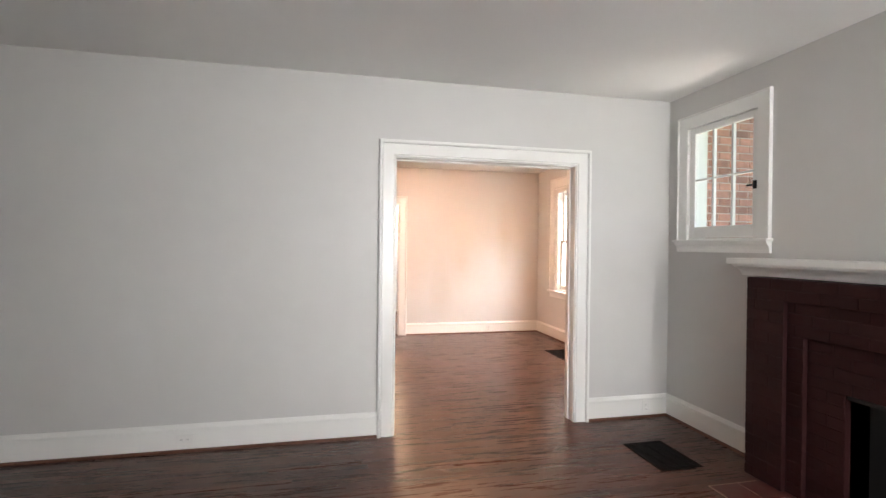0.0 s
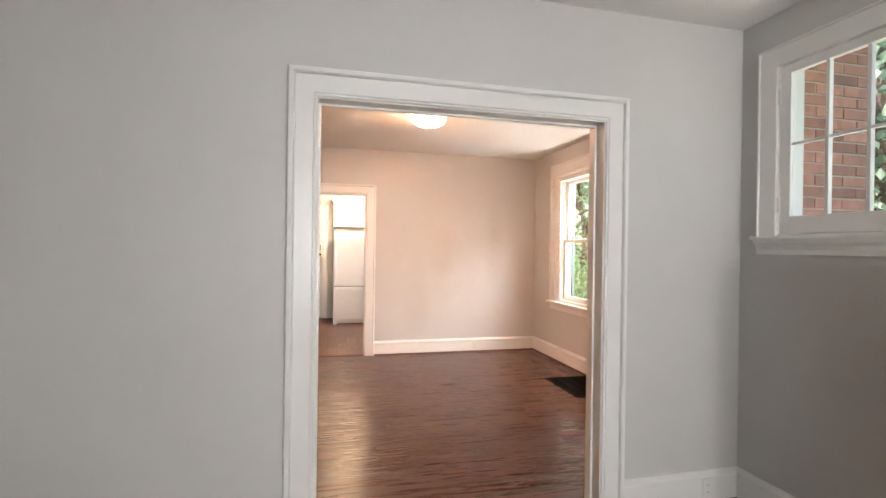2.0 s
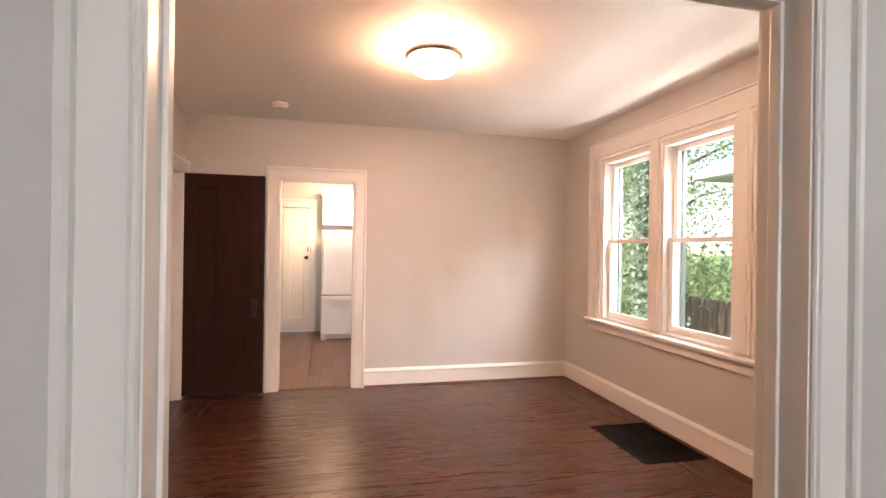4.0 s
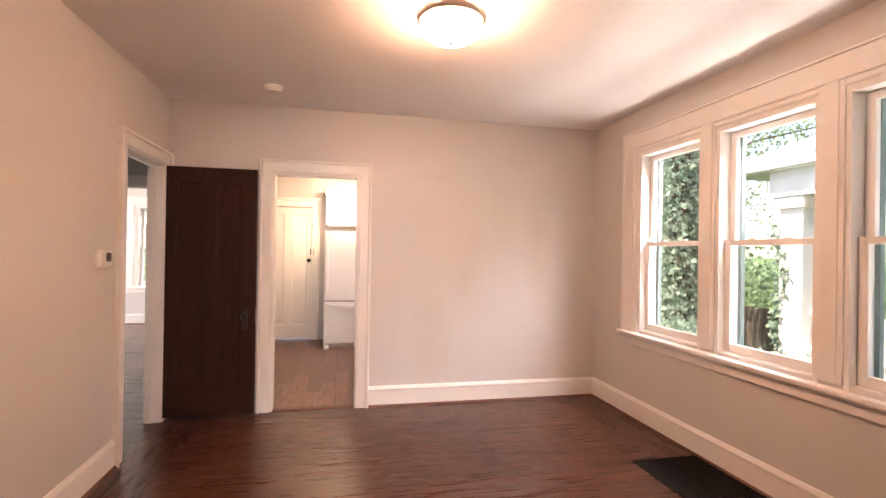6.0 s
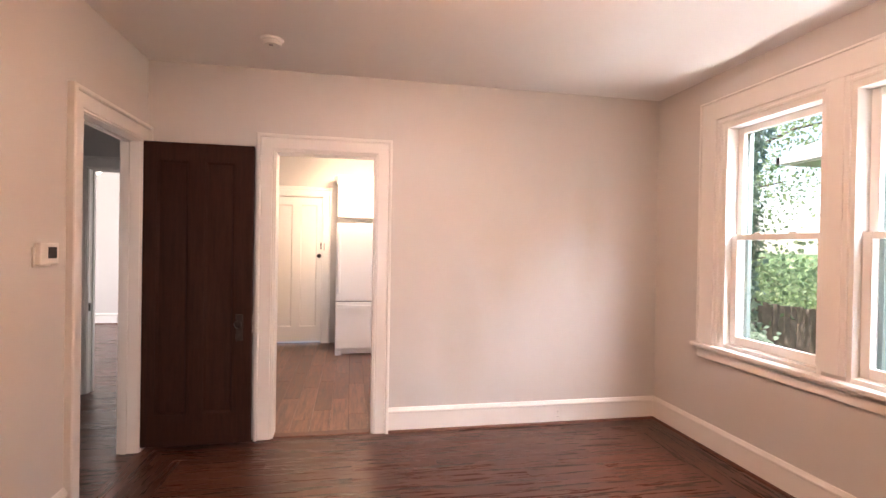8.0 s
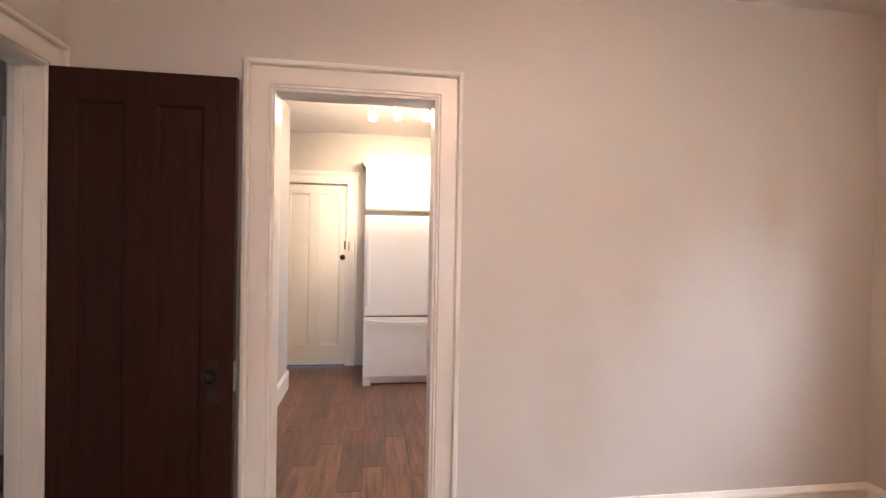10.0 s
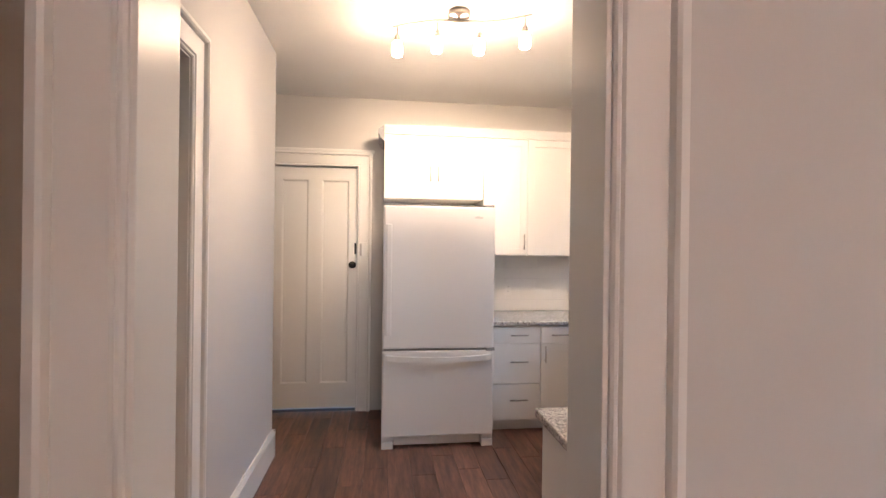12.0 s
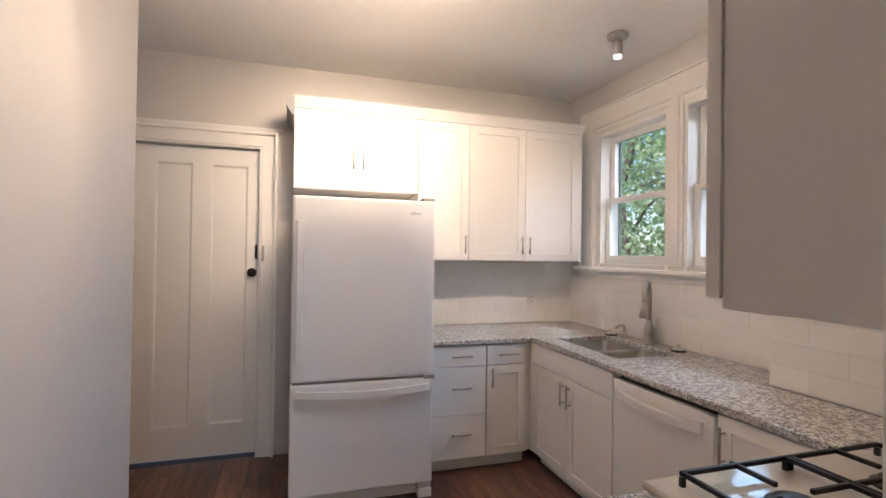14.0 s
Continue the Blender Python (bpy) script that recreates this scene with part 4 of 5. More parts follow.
def front(name, P, a0, a1, z0, z1, parent, handle=None, shaker=True, v=0.0):
    """A cabinet door or drawer front, 20 mm thick; a shaker front has a sunk middle panel."""
    g, w = 0.0018, 0.058
    a0, a1, z0, z1 = a0 + g, a1 - g, z0 + g, z1 - g
    if shaker:
        bm = bmesh.new()
        swept(bm, P, a0 + w, a1 - w, z0 + w, z1 - w, [(0, v), (0, v + 0.0185), (0.0015, v + 0.02), (w - 0.0015, v + 0.02), (w, v + 0.0185), (w, v), (0, v)], True)
        ob = part(name, bm, CABW, parent)
        part("panel", B(wbox(P, a0 + w - 0.002, v, z0 + w - 0.002, a1 - w + 0.002, v + 0.0115, z1 - w + 0.002)), CABW, ob)
    else:
        ob = part(name, B(wbox(P, a0, v, z0, a1, v + 0.02, z1), r=0.002), CABW, parent)
    if handle:
        a, z, length, upright = handle
        bm = bmesh.new()
        pull(bm, P, a, z, length, upright, v + 0.02)
        part("handle", bm, NICKEL, ob, "brushed nickel bar pull", True)
    return ob


room(-0.072, 0.09, 0.014)
PU = plane_map("y", 11.18, -1)


def upper(a0, a1, z0, z1, doors, label):
    ob = thing("wall_cabinet", ((a0 + a1) / 2, 11.37, z0), label, "cabinet", "wall cabinets")
    part("body", B((a0 + 0.0005, 11.181, z0, a1 - 0.0005, 11.57, z1), r=0.001), CABW, ob)
    for d0, d1, h in doors:
        front("door", PU, d0, d1, z0, z1 - 0.002, ob, h)


upper(0.832, 1.662, 1.845, 2.368, [(0.832, 1.247, (1.215, 2.05, 0.13, True)), (1.247, 1.662, (1.28, 2.05, 0.13, True))], "white shaker wall cabinet above the refrigerator")
upper(1.6625, 2.042, 1.385, 2.368, [(1.6625, 2.042, (2.012, 1.50, 0.13, True))], "white shaker wall cabinet with a tall door")
upper(2.0425, 2.945, 1.385, 2.368, [(2.0425, 2.492, (2.462, 1.50, 0.13, True)), (2.492, 2.945, (2.522, 1.50, 0.13, True))], "white shaker wall cabinet with two tall doors")
solid("cabinet_filler", B((2.946, 11.165, 1.385, 2.975, 11.57, 2.368), r=0.001), CABW, "white filler strip beside the wall cabinet", "trim", "structure")
bm = bmesh.new()
run(bm, (0.832, 11.18), (2.975, 11.18), (0, -1), [(-0.02, 2.37), (0.022, 2.37), (0.024, 2.38), (0.030, 2.386), (0.058, 2.420), (0.066, 2.424), (0.066, 2.436), (-0.02, 2.436)])
solid("crown_moulding", bm, CABW, "white crown moulding along the cabinet tops", "moulding", "structure")
cr = bmesh.new()
run(cr, (0.832, 11.12), (0.832, 11.55), (-1, 0), [(0.0, 2.31), (0.012, 2.31), (0.045, 2.36), (0.05, 2.372), (0.05, 2.40), (0.0, 2.43)])
solid("crown_return", cr, GREYP, "unpainted grey end of the crown moulding", "moulding", "structure")

room(-0.075, 0.03, 0.006)
PBK = plane_map("y", 10.965, -1)
CT = 0.845


def base_unit(name, lo, hi, label, top=CT):
    ob = thing(name, ((lo[0] + hi[0]) / 2, (lo[1] + hi[1]) / 2, 0), label, "cabinet", "base cabinets")
    part("body", B((lo[0], lo[1], 0.095, hi[0], hi[1], top), r=0.001), CABW, ob)
    return ob


u = base_unit("drawer_cabinet", (1.665, 10.966), (2.083, 11.57), "white base cabinet with three drawers")
part("toe_kick", B((1.665, 11.03, 0, 2.083, 11.5, 0.095)), CABW, u)
for z0, z1 in ((0.70, 0.84), (0.385, 0.70), (0.10, 0.385)):
    front("drawer", PBK, 1.668, 2.080, z0, z1, u, (1.905, (z0 + z1) / 2 + (0.0 if z0 > 0.6 else 0.02), 0.14, False), False)
u = base_unit("base_cabinet", (2.0835, 10.966), (2.395, 11.57), "white narrow base cabinet with a drawer over a door")
part("toe_kick", B((2.0835, 11.03, 0, 2.395, 11.5, 0.095)), CABW, u)
front("drawer", PBK, 2.0865, 2.375, 0.70, 0.84, u, (2.235, 0.77, 0.14, False), False)
front("door", PBK, 2.0865, 2.375, 0.10, 0.70, u, (2.118, 0.62, 0.13, True))
room(-0.073, 0.045, 0.006)
PR = plane_map("x", 2.44, -1)
u = base_unit("sink_cabinet", (2.441, 10.055), (3.12, 10.96), "white sink base cabinet with two shaker doors", 0.62)
part("rail", B((2.441, 10.055, 0.62, 2.46, 10.96, CT)), CABW, u)
part("toe_kick", B((2.51, 10.055, 0, 3.0, 10.96, 0.095)), CABW, u)
part("corner_post", B((2.395, 10.967, 0.095, 2.6, 11.2, CT), (2.425, 10.925, 0.095, 2.445, 10.966, CT)), CABW, u)
front("false_drawer", PR, 10.06, 10.925, 0.70, 0.84, u, None, False)
front("door", PR, 10.49, 10.925, 0.10, 0.70, u, (10.525, 0.60, 0.14, True))
front("door", PR, 10.06, 10.49, 0.10, 0.70, u, (10.455, 0.60, 0.14, True))

dw = thing("dishwasher", (2.75, 9.72, 0), "white built-in dishwasher with a bowed handle", "dishwasher")
# body coloured black to put shade into the gap above the door
part("body", B((2.46, 9.43, 0.02, 3.1, 10.05, CT - 0.012)), DARKP, dw)
part("door", B((2.415, 9.432, 0.11, 2.46, 10.048, CT - 0.028), r=0.006), APPL, dw)
part("toe_panel", B((2.47, 9.44, 0.0, 2.49, 10.04, 0.105)), APPL, dw)
bm = bmesh.new()
rings = []
for i in range(25):
    f = i / 24
    bow = math.sin(math.pi * f) ** 0.7
    y, x, z = 10.00 - 0.52 * f, 2.403 - 0.030 * bow, 0.760 - 0.010 * bow
    rings.append([bm.verts.new((x + a, y, z + b)) for a, b in ((-0.007, -0.020), (0.012, -0.022), (0.012, 0.020), (-0.007, 0.017))])
for a, b in zip(rings, rings[1:]):
    for i in range(4):
        bm.faces.new((a[i], a[(i + 1) % 4], b[(i + 1) % 4], b[i]))
bm.faces.new(rings[0][::-1]), bm.faces.new(rings[-1])
part("handle", bm, APPL, dw, "bowed white handle")

u = base_unit("base_cabinet", (2.441, 8.95), (2.86, 9.425), "white base cabinet with one shaker door")
part("toe_kick", B((2.51, 8.93, 0, 2.8, 9.425, 0.095)), CABW, u)
front("door", PR, 8.94, 9.42, 0.10, 0.84, u, (9.385, 0.72, 0.15, True))

# granite tops
room(-0.07, 0.04, 0.006)
def slab(bm, *boxes):
    add(bm, *boxes, r=0.009)


SX0, SX1, SY0, SY1 = 2.555, 2.965, 10.20, 10.87
bm = bmesh.new()
gx, gy = [1.645, 2.405, SX0, 2.862, SX1, 3.115], [8.14, 9.565, SY0, SY1, 10.915, 11.585]
grid = {}
for i in range(5):
    for j in range(5):
        back = j == 4
        side = i >= 1 and 1 <= j <= 3 and not (i in (2, 3) and j == 2)
        near = 1 <= i <= 2 and j == 0
        if back or side or near:
            vs = []
            for a, b in ((i, j), (i + 1, j), (i + 1, j + 1), (i, j + 1)):
                if (a, b) not in grid:
                    grid[a, b] = bm.verts.new((gx[a], gy[b], CT))
                vs.append(grid[a, b])
            bm.faces.new(vs)
top = bmesh.ops.extrude_face_region(bm, geom=list(bm.faces))
bmesh.ops.translate(bm, verts=[v for v in top["geom"] if isinstance(v, bmesh.types.BMVert)], vec=(0, 0, 0.033))
bm.normal_update()
rim = [e for e in bm.edges if len(e.link_faces) == 2 and e.calc_face_angle(0) > 1.0]
bmesh.ops.bevel(bm, geom=rim, offset=0.008, segments=2, profile=0.6, affect="EDGES")
solid("countertop", bm, GRANITE, "speckled grey granite countertop with rough front edge", "countertop")

room(-0.068, 0.062, 0.006)
sk = thing("kitchen_sink", (2.77, 10.53, 0.68), "double-bowl stainless steel undermount sink", "sink")
for y0, y1, d in ((SY0, 10.50, 0.19), (10.53, SY1, 0.16)):
    bm = bmesh.new()
    top, bot = [], []
    for lst, ins, z in ((top, -0.004, CT + 0.004), (bot, 0.025, CT - d)):
        for cx, cy, a0 in ((SX1 - 0.05, y1 - 0.05, 0), (SX0 + 0.05, y1 - 0.05, 90), (SX0 + 0.05, y0 + 0.05, 180), (SX1 - 0.05, y0 + 0.05, 270)):
            for k in range(6):
                a = radians(a0 + 18 * k)
                rr = 0.05 - ins
                lst.append(bm.verts.new((cx + rr * math.cos(a), cy + rr * math.sin(a), z)))
    n = len(top)
    for i in range(n):
        bm.faces.new((top[i], top[(i + 1) % n], bot[(i + 1) % n], bot[i]))
    bm.faces.new(bot)
    part("bowl", bm, STEEL, sk, "brushed steel bowl")
    bm = bmesh.new()
    cyl(bm, (2.77, (y0 + y1) / 2, CT - d - 0.002), (2.77, (y0 + y1) / 2, CT - d + 0.004), 0.042)
    part("drain", bm, NICKEL, sk)
part("divider", B((SX0, 10.498, CT - 0.06, SX1, 10.532, CT + 0.002), r=0.01), STEEL, sk)

fc = thing("kitchen_faucet", (3.035, 10.51, 0.878), "brushed nickel pull-down faucet with a high arched spout", "faucet")
bm = bmesh.new()
lathe(bm, (3.035, 10.51, 0.878), [(0.0, 0.0), (0.037, 0.0), (0.037, 0.008), (0.029, 0.016), (0.032, 0.05), (0.031, 0.09), (0.024, 0.125), (0.018, 0.15), (0.0, 0.152)], 28)
part("base", bm, NICKEL, fc, "", True)
bm = bmesh.new()
ux, uy = -0.80, -0.60


def over(d, z):
    return (3.035 + ux * d, 10.51 + uy * d, z)


pts = [over(0, 1.02), over(0, 1.18)] + [over(0.065 - 0.065 * math.cos(radians(a)), 1.20 + 0.075 * math.sin(radians(a))) for a in range(0, 181, 15)] + [over(0.134, 1.15)]
tube(bm, pts, 0.0155, 14)
part("spout", bm, NICKEL, fc, "", True)
bm = bmesh.new()
cyl(bm, over(0.133, 1.155), over(0.150, 1.055), 0.018, 0.026, 18)
part("spray_head", bm, NICKEL, fc, "", True)
bm = bmesh.new()
tube(bm, [(3.03, 10.49, 0.955), (3.03, 10.455, 0.965), (3.03, 10.435, 0.99), (3.03, 10.425, 1.055)], 0.0135, 12)
part("lever", bm, NICKEL, fc, "", True)
sd = thing("soap_dispenser", (3.045, 10.76, 0.878), "short chrome soap dispenser with curved spout", "soap dispenser")
bm = bmesh.new()
lathe(bm, (3.045, 10.76, 0.878), [(0.0, 0.0), (0.024, 0.0), (0.022, 0.012), (0.013, 0.02), (0.012, 0.05), (0.0, 0.052)], 20)
part("base", bm, NICKEL, sd, "", True)
bm = bmesh.new()
tube(bm, [(3.045, 10.76, 0.925), (3.04, 10.76, 0.955), (3.01, 10.765, 0.962), (2.975, 10.77, 0.94)], 0.008, 10)
part("spout", bm, NICKEL, sd, "", True)
for y, x in ((10.85, 3.0), (10.255, 3.03)):
    st = thing("sink_stopper", (x, y, 0.878), "steel basket strainer lying on the counter", "sink stopper", "sink stoppers")
    bm = bmesh.new()
    lathe(bm, (x, y, 0.878), [(0.036, 0.010), (0.030, 0.018), (0.012, 0.024), (0.008, 0.034), (0.013, 0.042), (0.0, 0.047)], 24)
    part("basket", bm, STEEL, st, "", True)
    bm = bmesh.new()
    lathe(bm, (x, y, 0.878), [(0.0, 0.0), (0.040, 0.0), (0.044, 0.005), (0.042, 0.011), (0.034, 0.012)], 24)
    part("seal", bm, DARKP, st, "black rubber seal", True)

# small counter, range and cabinet on the near wall
room(-0.062, 0.11, 0.006)
u = base_unit("base_cabinet", (1.395, 8.069), (1.64, 8.825), "narrow white base cabinet beside the stove")
part("toe_kick", B((1.395, 8.069, 0, 1.64, 8.76, 0.095)), CABW, u)
front("door", plane_map("y", 8.826, 1), 1.397, 1.638, 0.10, 0.84, u, (1.425, 0.7, 0.13, True))
bm = bmesh.new()
slab(bm, (1.37, 8.069, CT, 1.643, 8.855, 0.878))
solid("small_countertop", bm, GRANITE, "short speckled granite countertop beside the stove", "countertop")
rg = thing("gas_stove", (2.02, 8.57, 0), "white gas range with black cast-iron grates", "stove")
part("body", B((1.655, 8.12, 0.03, 2.402, 8.83, 0.872), r=0.004), APPL, rg)
part("oven_door", B((1.655, 8.83, 0.20, 2.395, 8.862, 0.72), r=0.008), APPL, rg)
part("control_panel", B((1.65, 8.828, 0.74, 2.40, 8.872, 0.868), r=0.01), APPL, rg)
part("cooktop", B((1.653, 8.11, 0.873, 2.404, 8.868, 0.897), r=0.009), ENAMEL, rg, "white enamelled cooktop")
for cx in (1.883, 2.225):
    for cy in (8.33, 8.66):
        bm = bmesh.new()
        lathe(bm, (cx, cy, 0.897), [(0.0, 0.0), (0.062, 0.0), (0.060, 0.008), (0.044, 0.012), (0.044, 0.020), (0.030, 0.025), (0.0, 0.026)], 28)
        part("burner", bm, IRON, rg, "black burner cap", True)
for cx in (1.883, 2.225):
    bm = bmesh.new()
    x0, x1, y0, y1, z = cx - 0.169, cx + 0.169, 8.16, 8.815, 0.930
    t = 0.0055
    for b in ((x0, y0, x1, y0 + 2 * t), (x0, y1 - 2 * t, x1, y1), (x0, y0, x0 + 2 * t, y1), (x1 - 2 * t, y0, x1, y1), (x0, 8.492, x1, 8.508)):
        add(bm, (b[0], b[1], z - 0.008, b[2], b[3], z + 0.004), r=0.003)
    for cy in (8.33, 8.66):
        for a in ((x0, cy - t, cx - 0.045, cy + t), (cx + 0.045, cy - t, x1, cy + t), (cx - t, cy - 0.16, cx + t, cy - 0.045), (cx - t, cy + 0.045, cx + t, cy + 0.165)):
            add(bm, (a[0], a[1], z - 0.008, a[2], a[3], z + 0.004), r=0.003)
    for px in (x0 + t, x1 - t):
        for py in (y0 + t, 8.50, y1 - t):
            add(bm, (px - t, py - t, 0.896, px + t, py + t, z - 0.01))
    part("grate", bm, IRON, rg, "black cast-iron grate")
room(0, 0)
ob = thing("wall_cabinet", (1.70, 8.3, 1.388), "white wall cabinet beside the kitchen doorway", "cabinet", "wall cabinets")
part("body", B((1.227, 8.179, 1.388, 2.10, 8.417, 2.47), r=0.001), CABW, ob)
PN = plane_map("y", 8.418, 1)
front("door", PN, 1.222, 1.66, 1.398, 2.465, ob, (1.63, 1.47, 0.13, True))
front("door", PN, 1.66, 2.10, 1.398, 2.465, ob, (1.69, 1.47, 0.13, True))

outlet(plane_map("y", 11.622, -1), 1.907, 1.085)
outlet(plane_map("y", 11.622, -1), 2.675, 1.078)

# track lamp and ceiling spot
room(0, 0)
HEADS = ((0.828, 10.073), (1.049, 9.977), (1.291, 9.964), (1.519, 9.856))
tl = thing("track_lamp", (1.167, 9.955, CEIL), "lit brushed nickel track lamp with four glass shades", "ceiling lamp")
bm = bmesh.new()
lathe(bm, (1.167, 9.955, CEIL), [(0.0, 0.0), (0.062, 0.0), (0.062, -0.030), (0.056, -0.036), (0.014, -0.038), (0.010, -0.055), (0.0, -0.057)], 32)
part("canopy", bm, NICKEL, tl, "", True)
bm = bmesh.new()
tube(bm, [(0.80 + 0.75 * i / 24, 10.082 - 0.263 * i / 24 - 0.035 * math.sin(2 * math.pi * i / 24), CEIL - 0.052) for i in range(25)], 0.006, 10)
part("bar", bm, NICKEL, tl, "curved brushed nickel bar", True)
for k, (x, y) in enumerate(HEADS):
    tilt = Vector((0.0, 0.35, -1.0)).normalized() if k in (1, 2) else Vector((0.0, 0.0, -1.0))
    neck = Vector((x, y, CEIL - 0.112))
    bm = bmesh.new()
    cyl(bm, (x, y, CEIL - 0.052), neck, 0.0045, n=10)
    cyl(bm, neck, neck + tilt * 0.028, 0.014, 0.020, n=18)
    lathe(bm, neck, [(0.0, 0.012), (0.013, 0.008), (0.015, 0.0), (0.013, -0.008), (0.0, -0.012)], 14)
    head = part("head", bm, NICKEL, tl, "", True)
    bm = bmesh.new()
    lathe(bm, neck + tilt * 0.026, [(0.018, 0.0), (0.027, 0.010), (0.031, 0.045), (0.029, 0.078), (0.018, 0.086), (0.0, 0.087)], 20, tilt)
    part("shade", bm, BULB, head, "glowing frosted glass shade", True)
room(-0.062, 0.08)
sp = thing("ceiling_spot", (2.67, 10.36, CEIL), "small brushed nickel ceiling spot over the sink", "ceiling lamp")
bm = bmesh.new()
lathe(bm, (2.67, 10.36, CEIL), [(0.0, 0.0), (0.062, 0.0), (0.062, -0.018), (0.055, -0.026), (0.03, -0.03), (0.012, -0.032), (0.012, -0.05), (0.0, -0.052)], 32)
part("canopy", bm, NICKEL, sp, "", True)
bm = bmesh.new()
lathe(bm, (2.67, 10.36, CEIL), [(0.0, -0.045), (0.022, -0.045), (0.028, -0.06), (0.029, -0.125), (0.024, -0.13), (0.024, -0.12), (0.0, -0.12)], 28)
part("can", bm, NICKEL, sp, "", True)
bm = bmesh.new()
lathe(bm, (2.67, 10.36, CEIL), [(0.023, -0.122), (0.023, -0.14), (0.015, -0.145), (0.0, -0.146)], 24)
part("lens", bm, SPOTLIT, sp, "", True)

# pantry shelves
room(0, 0)
for z in (0.37, 0.83, 1.285, 1.74, 2.20):
    sh = thing("pantry_shelf", (-0.36, 9.65, z), "white painted pantry shelf board", "shelf", "pantry shelves")
    part("board", B((-0.558, 9.42, z + 0.07, -0.104, 9.798, z + 0.092), r=0.002), TRIM, sh)
    part("edge_strip", B((-0.558, 9.40, z, -0.104, 9.42, z + 0.094), r=0.002), TRIM, sh)

# hall beyond the dining room's side doorway
solid("baseboard", B((-1.629, 4.035, 0.001, -1.610, 9.396, 0.175), r=0.004), TRIM, "white painted baseboard along the hall", "baseboard", "structure")
ht = casing("hall_opening_trim", plane_map("y", 9.42, -1), -1.511, -0.74, 2.156, "white painted casing of the opening at the hall's end", depth=0.12, width=0.117)
part("strike_plate", B((-1.506, 9.424, 0.79, -1.498, 9.452, 0.87), r=0.002), BRONZE, ht, "small dark strike plate")

# ---- outside ----
room(0, 0)
G = -0.75
bm = bmesh.new()
gv = [bm.verts.new(p) for p in ((-400, -400, G), (400, -400, G), (400, 400, G), (-400, 400, G))]
bm.faces.new(gv)
solid("ground", bm, GRASS, "lawn and undergrowth around the house", "ground", "structure")
# added pale slab, there only to make the gap under the door bright
solid("back_porch", B((-0.5, 11.79, G - 0.02, 1.2, 13.4, -0.03), r=0.01), CONCRETE, "added pale slab that brightens the gap under the back door", "porch", "structure")
solid("foundation", B((-6.1, LIV_B - 0.2, G - 0.05, 3.2, 11.76, -0.125), (-6.1, 11.76, G - 0.05, -0.56, 13.8, -0.125), (3.2, 3.92, G - 0.05, 3.77, 8.19, -0.125)), MORTAR, "pale masonry foundation", "wall", "structure")
solid("roof", B((-6.6, LIV_B - 0.7, CEIL + 0.16, 3.85, 12.1, CEIL + 0.4), (-6.6, 12.1, CEIL + 0.16, -0.3, 14.2, CEIL + 0.4)), SHINGLE, "grey shingled roof of the house", "roof", "structure")


def leaf_mesh(name, spots, size, material, seed, droop=0.5):
    """Many small folded leaves at the given spots, as one mesh."""
    rng = np.random.default_rng(seed)
    n = len(spots)
    d = rng.normal(size=(n, 3))
    d[:, 2] -= droop
    d /= np.linalg.norm(d, axis=1)[:, None]
    e = np.cross(d, rng.normal(size=(n, 3)))
    e /= np.linalg.norm(e, axis=1)[:, None]
    f = np.cross(d, e)
    s = size * rng.uniform(0.6, 1.4, n)[:, None]
    c = np.asarray(spots)
    v = np.stack([c, c + d * s * 0.5 + e * s * 0.42 + f * s * 0.12, c + d * s * 1.1, c + d * s * 0.5 - e * s * 0.42 + f * s * 0.12], 1).reshape(-1, 3)
    i = np.arange(n) * 4
    faces = np.concatenate([np.stack([i, i + 1, i + 2], 1), np.stack([i, i + 2, i + 3], 1)])
    me = bpy.data.meshes.new(name)
    me.from_pydata(v.tolist(), [], faces.tolist())
    me.materials.append(material)
    return me


def tree(x, y, h, spread, trunk, seed, leaves, size, label, low=0.35):
    rng = random.Random(seed)
    ob = thing("tree", (x, y, G), label, "tree", "trees")
    bm = bmesh.new()
    tube(bm, [(x + rng.uniform(-0.1, 0.1) * k, y + rng.uniform(-0.1, 0.1) * k, G + h * 0.75 * k / 5) for k in range(6)], trunk, 10, trunk * 0.35)
    tips = []
    for k in range(9):
        z = G + h * rng.uniform(low, 0.8)
        a, r = k * 2.4 + rng.uniform(-0.4, 0.4), spread * rng.uniform(0.5, 0.95)
        p = [(x, y, z), (x + r * 0.5 * math.cos(a), y + r * 0.5 * math.sin(a), z + 0.25 * r), (x + r * math.cos(a), y + r * math.sin(a), z + 0.35 * r)]
        tube(bm, p, trunk * 0.3, 6, trunk * 0.08)
        tips += [p[1], p[2], ((p[1][0] + p[2][0]) / 2, (p[1][1] + p[2][1]) / 2, p[2][2] + 0.3)]
    tips.append((x, y, G + h * 0.85))
    part("trunk", bm, BARK, ob)
    g = np.random.default_rng(seed)
    c = np.array(tips)[g.integers(0, len(tips), leaves)]
    sp = c + g.normal(size=(leaves, 3)) * np.array([spread * 0.22, spread * 0.22, spread * 0.18])
    me = leaf_mesh("crown", sp - np.array([x, y, G]), size, LEAF, seed)
    cr_ = new("crown", me)
    cr_.parent = ob


